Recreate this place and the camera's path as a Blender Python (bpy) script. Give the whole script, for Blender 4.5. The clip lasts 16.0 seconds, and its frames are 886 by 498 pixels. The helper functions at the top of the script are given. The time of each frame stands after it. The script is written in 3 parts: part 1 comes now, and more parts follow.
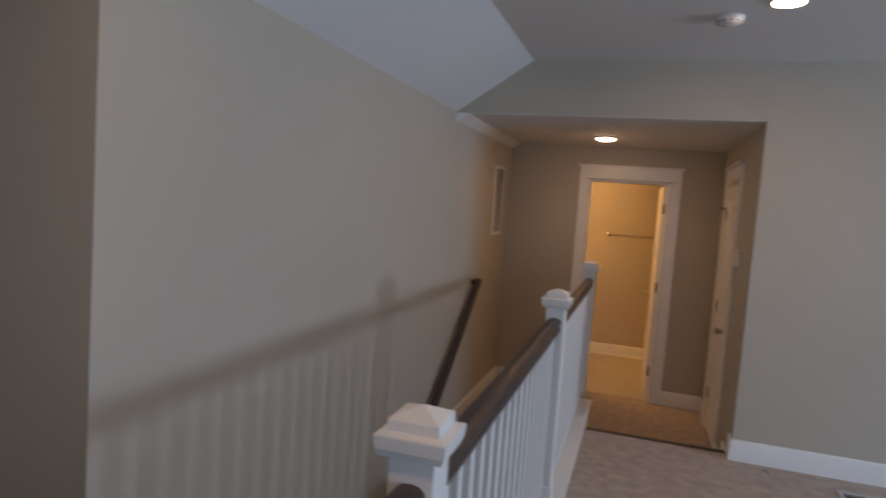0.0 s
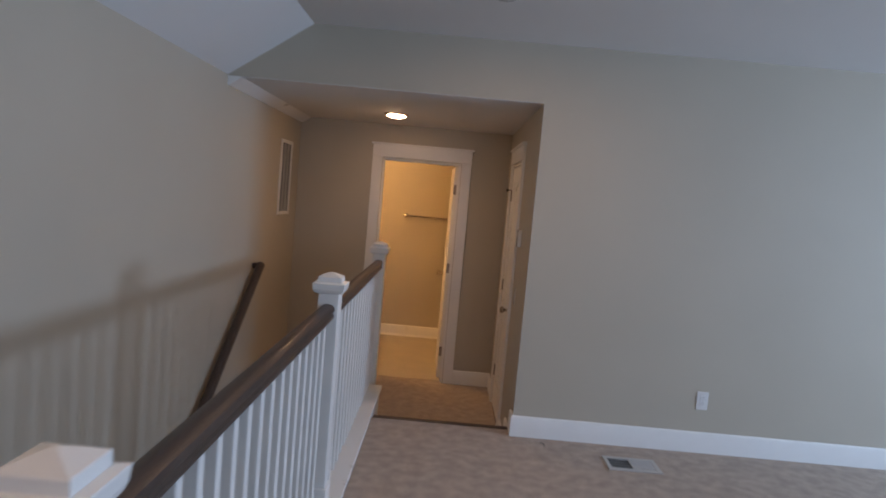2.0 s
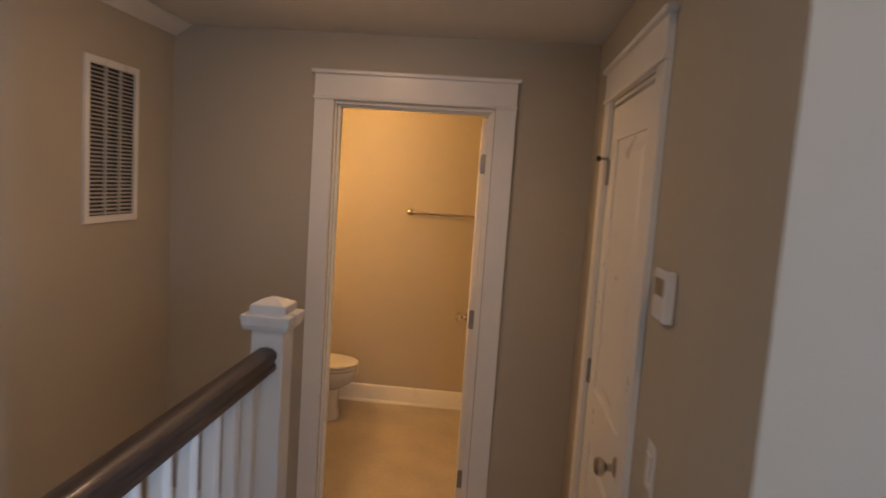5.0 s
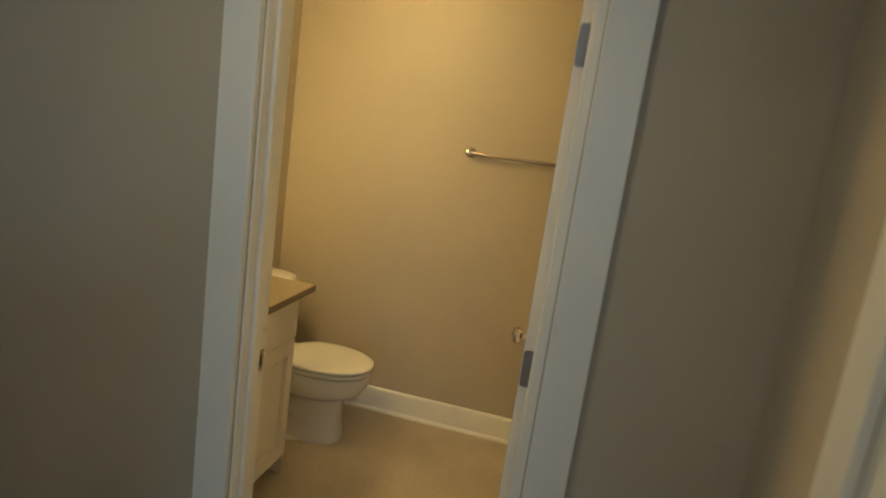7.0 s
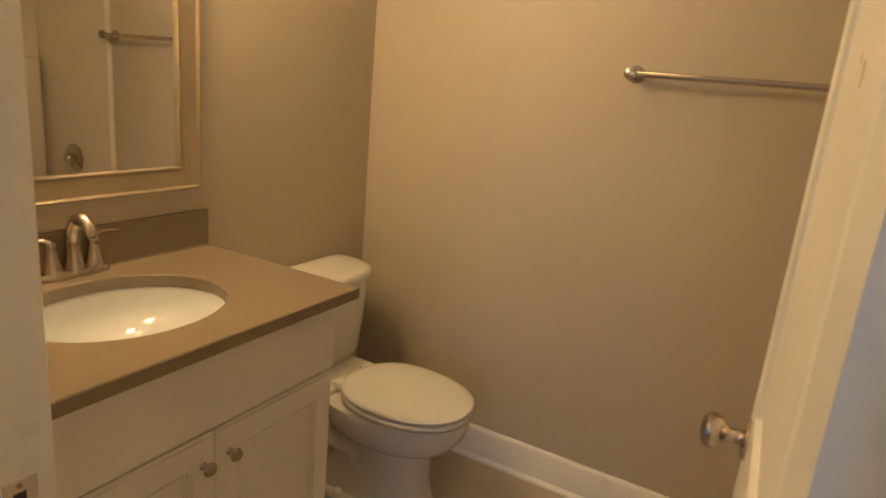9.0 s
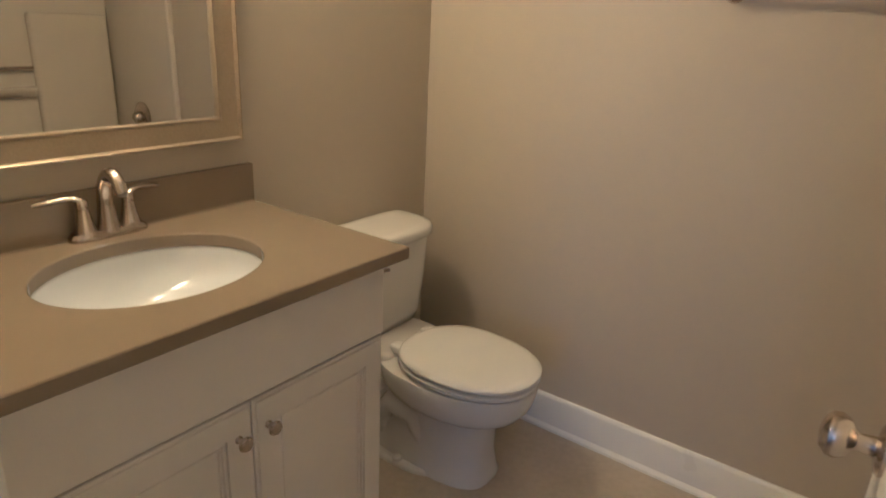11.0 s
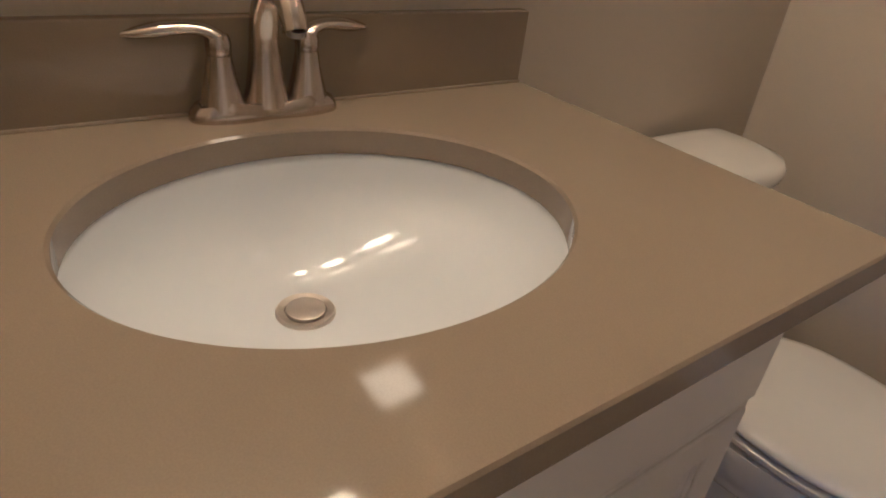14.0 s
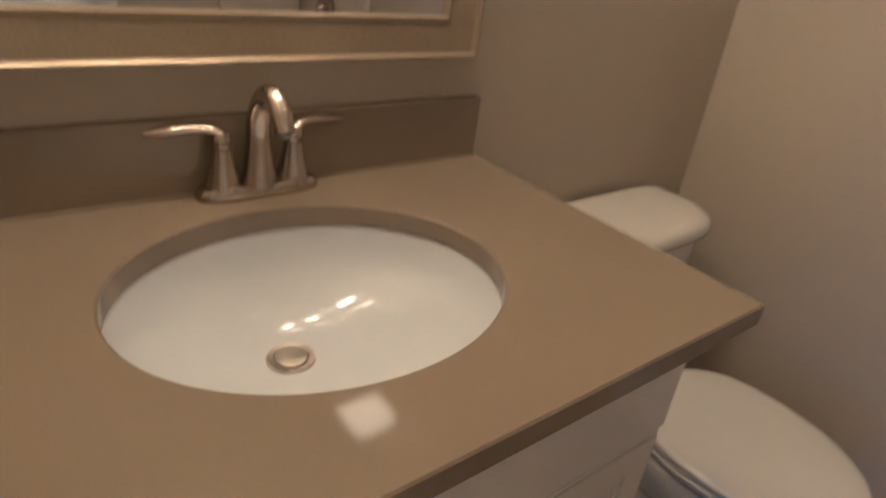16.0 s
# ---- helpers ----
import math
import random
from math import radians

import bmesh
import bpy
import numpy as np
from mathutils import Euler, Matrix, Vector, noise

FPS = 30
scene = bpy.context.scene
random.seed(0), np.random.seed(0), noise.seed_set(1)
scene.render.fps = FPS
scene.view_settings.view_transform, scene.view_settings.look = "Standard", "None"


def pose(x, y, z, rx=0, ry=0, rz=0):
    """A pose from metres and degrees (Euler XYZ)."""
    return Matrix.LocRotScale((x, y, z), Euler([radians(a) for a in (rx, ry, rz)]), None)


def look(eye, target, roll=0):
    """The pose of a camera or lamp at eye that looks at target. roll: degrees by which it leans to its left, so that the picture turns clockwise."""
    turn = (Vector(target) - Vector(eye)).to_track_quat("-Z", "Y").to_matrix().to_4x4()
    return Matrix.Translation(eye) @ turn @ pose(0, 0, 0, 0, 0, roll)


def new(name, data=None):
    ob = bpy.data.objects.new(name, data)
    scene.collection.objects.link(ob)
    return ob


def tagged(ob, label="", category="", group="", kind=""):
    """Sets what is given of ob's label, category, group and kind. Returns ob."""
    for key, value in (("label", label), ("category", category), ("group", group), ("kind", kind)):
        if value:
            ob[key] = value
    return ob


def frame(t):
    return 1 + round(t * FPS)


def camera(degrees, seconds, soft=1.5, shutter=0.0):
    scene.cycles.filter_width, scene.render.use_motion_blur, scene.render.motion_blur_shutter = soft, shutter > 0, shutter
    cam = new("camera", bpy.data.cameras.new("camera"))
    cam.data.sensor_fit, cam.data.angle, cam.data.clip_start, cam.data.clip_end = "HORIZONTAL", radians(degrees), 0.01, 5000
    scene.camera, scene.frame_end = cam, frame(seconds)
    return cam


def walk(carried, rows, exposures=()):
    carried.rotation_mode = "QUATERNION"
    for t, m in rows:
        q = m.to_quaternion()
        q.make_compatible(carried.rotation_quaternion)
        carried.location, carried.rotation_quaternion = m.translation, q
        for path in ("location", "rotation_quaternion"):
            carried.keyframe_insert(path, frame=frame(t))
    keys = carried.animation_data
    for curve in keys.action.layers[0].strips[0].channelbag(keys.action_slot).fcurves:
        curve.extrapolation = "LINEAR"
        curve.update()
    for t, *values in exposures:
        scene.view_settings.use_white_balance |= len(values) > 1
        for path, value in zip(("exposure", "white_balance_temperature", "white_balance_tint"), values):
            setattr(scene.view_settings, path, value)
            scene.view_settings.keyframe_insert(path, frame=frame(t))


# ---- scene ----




cam = camera(69.9, 16.0, soft=1.8, shutter=0.6)
PATH = [
    (0, (1.301, -6.209, 1.768), (0.705, -4.305, 1.614), 4.1),
    (0.5, (1.354, -6.234, 1.776), (0.963, -4.278, 1.622), 4.5),
    (1, (1.371, -6.197, 1.772), (1.157, -4.213, 1.629), 4.6),
    (1.5, (1.389, -6.146, 1.778), (1.312, -4.153, 1.63), 4.7),
    (2, (1.422, -5.903, 1.751), (1.415, -3.910, 1.589), 5.1),
    (2.5, (1.445, -5.577, 1.761), (1.461, -3.585, 1.581), 5.2),
    (3, (1.494, -5.109, 1.76), (1.502, -3.116, 1.587), 5.3),
    (3.5, (1.484, -4.604, 1.743), (1.501, -2.61, 1.588), 5.4),
    (4, (1.493, -4.032, 1.736), (1.476, -2.037, 1.59), 5.1),
    (6.5, (1.578, -1.608, 1.702), (1.188, 0.320, 1.337), 5.5),
    (7, (1.543, -1.330, 1.632), (1.114, 0.583, 1.238), 8.0),
    (7.5, (1.464, -1.003, 1.514), (1.015, 0.903, 1.102), 8.6),
    (8, (1.419, -0.630, 1.434), (0.844, 1.235, 0.990), 8.8),
    (8.5, (1.414, -0.34, 1.422), (0.629, 1.433, 0.934), 7.1),
    (11, (1.367, -0.02, 1.376), (0.258, 1.506, 0.714), 2.8),
    (11.5, (1.169, 0.118, 1.299), (0.027, 1.531, 0.462), 2.3),
    (12, (0.989, 0.236, 1.226), (-0.204, 1.545, 0.295), 3.1),
    (12.5, (0.824, 0.318, 1.198), (-0.413, 1.524, 0.190), 4.8),
    (13, (0.702, 0.333, 1.19), (-0.532, 1.516, 0.152), 7.1),
    (13.5, (0.656, 0.35, 1.182), (-0.622, 1.482, 0.14), 8.2),
    (14, (0.642, 0.358, 1.148), (-0.699, 1.457, 0.15), 6.9),
    (14.5, (0.641, 0.368, 1.150), (-0.722, 1.424, 0.132), 6.9),
    (15, (0.647, 0.369, 1.174), (-0.696, 1.400, 0.110), 7.6),
    (15.5, (0.676, 0.346, 1.197), (-0.653, 1.406, 0.142), 8.0),
    (16, (0.743, 0.299, 1.261), (-0.598, 1.47, 0.348), 7.7),
]
EXPOSURES = [(0.0, -0.26, 6450, 20), (0.6, -0.14, 6300, 19), (2.0, -0.15, 6150, 19), (3.0, -0.09, 6050, 19), (4.2, -0.02, 6250, 22), (6.5, 0.03, 5350, -8), (7.0, 0.03, 4850, -15), (7.5, 0.10, 4580, -15), (8.0, 0.04, 4640, -7),
             (8.7, 0.05, 4720, 1), (10.8, 0.15, 3850, 5), (12.5, 0.04, 3720, 12), (13.5, -0.14, 3700, 13), (16.0, -0.26, 3780, 13)]
walk(cam, [(t, look(eye, target, roll)) for t, eye, target, roll in PATH], EXPOSURES)

# strengths of the lights
DAY_SIDE, FILL_BACK = 176.0, 42.0
LAMP_HALL, LAMP_LOFT, LAMP_VANITY, LAMP_FAN = 89.0, 190.0, 104.0, 13.0
DOOR_TURN = 92.2

# ---------------------------------------------------------------- world, daylight, exposure
world = bpy.data.worlds.new("sky")
scene.world = world
world.use_nodes = True
wn = world.node_tree.nodes
sky = wn.new("ShaderNodeTexSky")
sky.sky_type, sky.sun_disc = 'NISHITA', False
sky.sun_elevation, sky.sun_rotation = radians(28), radians(120)
world.node_tree.links.new(sky.outputs[0], wn["Background"].inputs[0])
wn["Background"].inputs[1].default_value = 0.1

WIN_Y0, WIN_Y1, WIN_Z0, WIN_Z1, WIN_X = -4.97, -3.33, 1.38, 2.16, 7.5   # loft window in the side wall, out of view, placed by the rail's shadow
SHADOW_PIER_Y0, SHADOW_PIER_Y1 = -4.22, -4.08                                     # unseen pier, added to double and soften the newel's shadow
FILL_WIN_X0, FILL_WIN_X1, FILL_WIN_Y = 2.2, 4.6, -9.5                           # unseen window added in the wall behind, for fill light


def daylight(name, m, w, h, power, colour):
    lamp = bpy.data.lights.new(name, 'AREA')
    lamp.shape, lamp.size, lamp.size_y, lamp.energy, lamp.color = 'RECTANGLE', w, h, power, colour
    ob = new(name, lamp)
    ob.matrix_world = m
    return ob


# two lamps, one each side of the added pier, keep the baluster stripes
for y0, y1 in ((WIN_Y0, SHADOW_PIER_Y0), (SHADOW_PIER_Y1, WIN_Y1)):
    daylight("window_daylight", look((WIN_X + 0.02, (y0 + y1) / 2, (WIN_Z0 + WIN_Z1) / 2), (0, (y0 + y1) / 2, 1.3)),
             y1 - y0 - 0.06, WIN_Z1 - WIN_Z0 - 0.1, DAY_SIDE / 2, (0.54, 0.75, 1.0))
# added bluish fill from behind, for the stair and return walls
daylight("window_daylight_back", look(((FILL_WIN_X0 + FILL_WIN_X1) / 2, FILL_WIN_Y - 0.02, 1.6), ((FILL_WIN_X0 + FILL_WIN_X1) / 2, 0, 1.5)),
         FILL_WIN_X1 - FILL_WIN_X0 - 0.1, 1.1, FILL_BACK, (0.54, 0.75, 1.0))


# ---------------------------------------------------------------- materials
def material(name, colour, rough=0.5, metal=0.0, var=0.06, scale=6.0, grain=0.0, grain_scale=300.0, bump=0.0, bump_scale=200.0,
             coat=0.0, stretch=(1, 1, 1), rough_var=0.0):
    """A surface with large soft variation, fine grain and fine relief."""
    m = bpy.data.materials.new(name)
    m.use_nodes = True
    n, l = m.node_tree.nodes, m.node_tree.links
    b = n["Principled BSDF"]
    b.inputs["Roughness"].default_value, b.inputs["Metallic"].default_value = rough, metal
    b.inputs["Coat Weight"].default_value = coat
    b.inputs["Coat Roughness"].default_value = 0.06
    tc, mp = n.new("ShaderNodeTexCoord"), n.new("ShaderNodeMapping")
    mp.inputs["Scale"].default_value = stretch
    l.new(tc.outputs["Object"], mp.inputs["Vector"])

    def noise_tex(s, detail):
        t = n.new("ShaderNodeTexNoise")
        t.inputs["Scale"].default_value, t.inputs["Detail"].default_value = s, detail
        l.new(mp.outputs[0], t.inputs["Vector"])
        return t
    big, fine = noise_tex(scale, 4), noise_tex(grain_scale, 2)

    def ramp(source, lo, hi):
        r = n.new("ShaderNodeMapRange")
        r.inputs["From Min"].default_value, r.inputs["From Max"].default_value = 0.3, 0.7
        r.inputs["To Min"].default_value, r.inputs["To Max"].default_value = lo, hi
        l.new(source.outputs["Fac"], r.inputs["Value"])
        return r
    a, c = ramp(big, 1 - var, 1 + var), ramp(fine, 1 - grain, 1 + grain)
    mul = n.new("ShaderNodeMath")
    mul.operation = 'MULTIPLY'
    l.new(a.outputs[0], mul.inputs[0])
    l.new(c.outputs[0], mul.inputs[1])
    vm = n.new("ShaderNodeVectorMath")
    vm.operation = 'SCALE'
    vm.inputs[0].default_value = colour
    l.new(mul.outputs[0], vm.inputs["Scale"])
    l.new(vm.outputs[0], b.inputs["Base Color"])
    if rough_var:
        rr = ramp(big, max(rough - rough_var, 0.02), rough + rough_var)
        l.new(rr.outputs[0], b.inputs["Roughness"])
    if bump:
        bt = noise_tex(bump_scale, 3)
        bp = n.new("ShaderNodeBump")
        bp.inputs["Strength"].default_value, bp.inputs["Distance"].default_value = bump, 0.004
        l.new(bt.outputs["Fac"], bp.inputs["Height"])
        l.new(bp.outputs[0], b.inputs["Normal"])
    return m


def glow(name, colour, strength):
    m = bpy.data.materials.new(name)
    m.use_nodes = True
    b = m.node_tree.nodes["Principled BSDF"]
    b.inputs["Base Color"].default_value = (0.8, 0.8, 0.8, 1)
    b.inputs["Emission Color"].default_value, b.inputs["Emission Strength"].default_value = (*colour, 1), strength
    return m


WALL = material("wall_paint", (0.458, 0.412, 0.328), 0.62, var=0.025, scale=1.5, grain=0.015, bump=0.10, bump_scale=160)
CEIL = material("ceiling_paint", (0.70, 0.69, 0.67), 0.8, var=0.02, scale=1.2, bump=0.12, bump_scale=120)
TRIM = material("trim_paint", (0.78, 0.77, 0.74), 0.32, var=0.02, scale=5, grain=0.01, bump=0.02, bump_scale=60, rough_var=0.05)
CARPET = material("carpet", (0.42, 0.345, 0.285), 0.95, var=0.15, scale=15, grain=0.24, grain_scale=420, bump=1.0, bump_scale=260)
VINYL = material("vinyl_floor", (0.44, 0.39, 0.315), 0.38, var=0.13, scale=3.5, grain=0.05, grain_scale=45, bump=0.05, bump_scale=90, rough_var=0.08)
WOOD = material("dark_wood", (0.050, 0.034, 0.027), 0.44, var=0.25, scale=9, grain=0.25, grain_scale=60, bump=0.05, bump_scale=70, coat=0.08, stretch=(6, 0.5, 6))
QUARTZ = material("counter_stone", (0.222, 0.183, 0.126), 0.072, var=0.03, scale=3, grain=0.05, grain_scale=700)
CABINET = material("cabinet_paint", (0.74, 0.71, 0.685), 0.36, var=0.025, scale=4, grain=0.01, bump=0.02, bump_scale=50)
CHINA = material("basin_china", (0.62, 0.64, 0.69), 0.075, var=0.012, scale=4)
PORCELAIN = material("porcelain", (0.66, 0.645, 0.62), 0.06, var=0.012, scale=4)
PLASTIC = material("white_plastic", (0.70, 0.69, 0.675), 0.08, var=0.015, scale=6, bump=0.01)
NICKEL = material("brushed_nickel", (0.54, 0.485, 0.42), 0.20, 1.0, var=0.03, scale=20, grain=0.02, grain_scale=500, rough_var=0.03)
SATIN = material("satin_nickel", (0.58, 0.53, 0.47), 0.42, 1.0, var=0.03, scale=20, grain=0.03, grain_scale=400)
HINGE = material("hinge_steel", (0.30, 0.28, 0.26), 0.38, 1.0, var=0.08, scale=30)
CHAMPAGNE = material("champagne_frame", (0.34, 0.285, 0.20), 0.38, 0.5, var=0.05, scale=8, grain=0.06, grain_scale=200, bump=0.03, bump_scale=120)
MIRROR = material("mirror_silver", (0.88, 0.89, 0.88), 0.012, 1.0, var=0.0)
FIBREGLASS = material("fibreglass", (0.60, 0.56, 0.49), 0.16, var=0.015, scale=3, coat=0.3)
# near-black: shade inside holes and slots put into colour; also black pad and wire
DARK = material("cavity_shade_and_black", (0.02, 0.02, 0.02), 0.7, var=0.1)
GRILLE = material("grille_enamel", (0.46, 0.45, 0.43), 0.45, var=0.03, scale=12)
GLASS_OUT = material("pane_frosted", (0.75, 0.80, 0.85), 0.1, var=0.02)
HALL_GLOW = glow("hall_lens", (1.0, 0.61, 0.32), LAMP_HALL)
LOFT_GLOW = glow("loft_lens", (1.0, 0.64, 0.36), LAMP_LOFT)
BATH_GLOW = glow("shade_glass", (1.0, 0.53, 0.16), LAMP_VANITY)
FAN_GLOW = glow("fan_lens", (1.0, 0.55, 0.185), LAMP_FAN)


# ---------------------------------------------------------------- mesh helpers
def link(name, bm, mat, parent=None, label="", smooth=False):
    bmesh.ops.recalc_face_normals(bm, faces=bm.faces)
    me = bpy.data.meshes.new(name)
    bm.to_mesh(me)
    bm.free()
    me.materials.append(mat)
    if smooth:
        for p in me.polygons:
            p.use_smooth = True
        me.set_sharp_from_angle(angle=radians(smooth if smooth is not True else 38))
    ob = new(name, me)
    if parent:
        ob.parent = parent
    if label:
        ob["label"] = label
    return ob


def part(name, bm, mat, parent, label="", smooth=False):
    """One mesh under a thing or a part."""
    return link(name, bm, mat, parent, label, smooth)


def thing(name, label, category, group="", at=(0, 0, 0)):
    ob = new(name)
    ob.empty_display_size = 0.1
    ob.location = at
    return tagged(ob, label, category, group)


def structure(name, bm, mat, label, category, smooth=False):
    return tagged(link(name, bm, mat, None, "", smooth), label, category, "", "structure")


def add_box(bm, a, b, bevel=0.0, seg=2):
    made = bmesh.ops.create_cube(bm, size=1)["verts"]
    for v in made:
        v.co = Vector([(a[i] + b[i]) / 2 + v.co[i] * (b[i] - a[i]) for i in range(3)])
    if bevel:
        edges = {e for v in made for e in v.link_edges}
        bmesh.ops.bevel(bm, geom=list(edges), offset=bevel, segments=seg, affect='EDGES', profile=0.5)
    return bm


def box(a, b, bevel=0.0, seg=2):
    return add_box(bmesh.new(), a, b, bevel, seg)


def boxes(*pairs, bevel=0.0):
    bm = bmesh.new()
    for a, b in pairs:
        add_box(bm, a, b, bevel)
    return bm


def add_loft(bm, rings, cap=True, closed=True):
    """Skin over rings of equally many points."""
    rows = [[bm.verts.new(p) for p in ring] for ring in rings]
    n = len(rows[0])
    for r0, r1 in zip(rows, rows[1:]):
        for i in range(n if closed else n - 1):
            bm.faces.new((r0[i], r0[(i + 1) % n], r1[(i + 1) % n], r1[i]))
    if cap:
        bm.faces.new(rows[0][::-1])
        bm.faces.new(rows[-1])
    return bm


def loft(rings, cap=True):
    return add_loft(bmesh.new(), rings, cap)


def oval(cx, cy, z, front, back, half, n=40, power=2.0):
    """A ring round (cx, cy): reaches front along +x, back along -x, half along y."""
    ring = []
    for i in range(n):
        t = 2 * math.pi * i / n
        c, s = math.cos(t), math.sin(t)
        c, s = math.copysign(abs(c) ** (2 / power), c), math.copysign(abs(s) ** (2 / power), s)
        ring.append(Vector((cx + (front if c > 0 else back) * c, cy + half * s, z)))
    return ring


def lathe(profile, m=Matrix(), n=28):
    """A turned body from (radius, height) pairs, about the local z of m."""
    rings = [[m @ Vector((r * math.cos(2 * math.pi * i / n), r * math.sin(2 * math.pi * i / n), h)) for i in range(n)] for r, h in profile]
    return loft(rings)


def add_tube(bm, points, radii, n=14, flat=1.0):
    """A round bar along points; flat squeezes it along its own second axis."""
    pts = [Vector(p) for p in points]
    radii = radii if hasattr(radii, "__len__") else [radii] * len(pts)
    rings, up = [], None
    for i, p in enumerate(pts):
        d = (pts[min(i + 1, len(pts) - 1)] - pts[max(i - 1, 0)]).normalized()
        if up is None:
            up = d.orthogonal().normalized() if abs(d.z) > 0.9 else Vector((0, 0, 1))
        side = d.cross(up).normalized()
        up = side.cross(d).normalized()
        rings.append([p + radii[i] * (math.cos(2 * math.pi * k / n) * side + flat * math.sin(2 * math.pi * k / n) * up) for k in range(n)])
    return add_loft(bm, rings)


def tube(points, radii, n=14, flat=1.0):
    return add_tube(bmesh.new(), points, radii, n, flat)


def bezier(p0, p1, p2, p3, n=12):
    p0, p1, p2, p3 = map(Vector, (p0, p1, p2, p3))
    return [(1 - t) ** 3 * p0 + 3 * (1 - t) ** 2 * t * p1 + 3 * (1 - t) * t * t * p2 + t ** 3 * p3 for t in [i / (n - 1) for i in range(n)]]


def sweep(profile, a, b, out, up=Vector((0, 0, 1))):
    """A straight moulding from a to b; profile gives (out, up) pairs."""
    a, b, out = Vector(a), Vector(b), Vector(out)
    return loft([[e + out * u + up * v for u, v in profile] for e in (a, b)])


BASE_PROFILE = [(0, 0), (0.015, 0), (0.015, 0.120), (0.012, 0.128), (0.006, 0.133), (0, 0.133)]
SHOE_PROFILE = [(0.015, 0), (0.030, 0), (0.029, 0.008), (0.024, 0.014), (0.0155, 0.018)]


def rect_frame(y0, y1, z0, z1, s, x0, x1, soft=0.002):
    """A flat rectangular frame in the yz plane, s wide, from x0 to x1."""
    loops = []
    for x, i in ((x0, 0), (x1 - soft, 0), (x1, soft), (x1, s - soft), (x1 - soft, s), (x0, s)):
        loops.append([Vector((x, y, z)) for y, z in ((y0 + i, z0 + i), (y1 - i, z0 + i), (y1 - i, z1 - i), (y0 + i, z1 - i))])
    return loft(loops + [loops[0]], cap=False)


def baseboard(a, b, out, shoe=False, label="white painted baseboard along the wall"):
    ob = structure("baseboard", sweep(BASE_PROFILE, a, b, out), TRIM, label, "baseboard", 30)
    if shoe:
        part("shoe_moulding", sweep(SHOE_PROFILE, a, b, out), TRIM, ob, "", 30)
    return ob


# ---------------------------------------------------------------- setting: loft, hall, stairwell, bathroom
LOFT = 0.281                       # loft floor above hall and bathroom floor
HALL_R, HDR_Y, STEP_Y = 1.947, -1.960, -1.848
CEIL_H, CEIL_L, KNEE_X, KNEE_Z = 2.378, 2.731, 0.51, 2.383
OP0, OP1, OP_H = 0.774, 1.502, 2.070     # bathroom doorway
CAS = 0.095                              # casing width
HD0, HD1 = -1.15, -0.45                  # hall side doorway
BX0, BX1, BY0, BY1 = -0.090, 2.20, 0.115, 1.846
RAIL_X = 0.94
BACK_Y, RIGHT_X, LOW = -9.5, 7.5, -2.66

bm = box((0.99, BACK_Y, 0.10), (RIGHT_X, HDR_Y, LOFT))
add_box(bm, (1.03, HDR_Y, 0.10), (HALL_R, STEP_Y, LOFT), 0.012)
structure("floor_loft", bm, CARPET, "grey-beige cut-pile carpet on the loft floor", "floor")
structure("floor_step", box((1.03, STEP_Y + 0.001, -0.05), (HALL_R, -1.60, LOFT / 2), 0.012), CARPET, "carpeted step down from loft to hall", "step")
structure("floor_hall", boxes(((0, -1.42, -0.2), (1.0, 0.05, 0)), ((1.0, -1.60, -0.2), (HALL_R, 0.05, 0))), CARPET,
          "tan-looking carpet on the hall floor under warm light", "floor")
structure("floor_bath", box((BX0, 0.05, -0.2), (BX1, BY1, 0.003)), VINYL, "mottled beige sheet vinyl bathroom floor", "floor")
structure("floor_lower", box((-1.3, BACK_Y, LOW - 0.1), (0.99, -1.42, LOW)), CARPET, "carpeted floor at the foot of the stairs", "floor")

structure("wall_stair", box((-0.12, -4.97, LOW), (0, -0.0, 2.75)), WALL, "greige painted wall along the open stairwell", "wall")
structure("wall_stair_return", box((-1.3, -4.970, LOW), (-0.12, -4.85, 2.75)), WALL, "greige painted wall return by the stairwell", "wall")
structure("wall_west", box((-1.42, BACK_Y, LOW), (-1.3, -4.85, 2.75)), WALL, "greige painted side wall", "wall")
structure("wall_header", boxes(((HALL_R, HDR_Y, 0), (RIGHT_X, -1.85, 2.80)), ((-0.12, HDR_Y, CEIL_H), (HALL_R, HDR_Y + 0.003, 2.80)), ((-0.12, HDR_Y + 0.003, CEIL_H + 0.102), (HALL_R, -1.85, 2.80))), WALL,
          "greige painted loft end wall with dropped hall opening", "wall")
structure("wall_hall_right", boxes(((HALL_R, -1.85, 0), (2.05, HD0, 2.5)), ((HALL_R, HD1, 0), (2.05, 0, 2.5)), ((HALL_R, HD0, OP_H), (2.05, HD1, 2.5))), WALL,
          "greige painted hall side wall with a doorway", "wall")
structure("wall_end", boxes(((-0.2, 0, 0), (OP0, BY0, 2.5)), ((OP1, 0, 0), (2.32, BY0, 2.5)), ((OP0, 0, OP_H), (OP1, BY0, 2.5))), WALL,
          "greige painted hall end wall with the bathroom doorway", "wall")
structure("wall_stair_low", box((-0.12, -1.42, LOW), (0.99, -1.30, -0.2)), WALL, "wall under the top landing", "wall")
structure("wall_bath_left", box((-0.2, BY0, 0), (BX0, 1.96, 2.5)), WALL, "greige painted bathroom wall behind the vanity", "wall")
structure("wall_bath_far", box((BX0, BY1, 0), (2.32, 1.96, 2.5)), WALL, "greige painted bathroom wall with towel bar", "wall")
structure("wall_bath_right", box((BX1, BY0, 0), (2.32, BY1, 2.5)), WALL, "bathroom wall behind the tub", "wall")
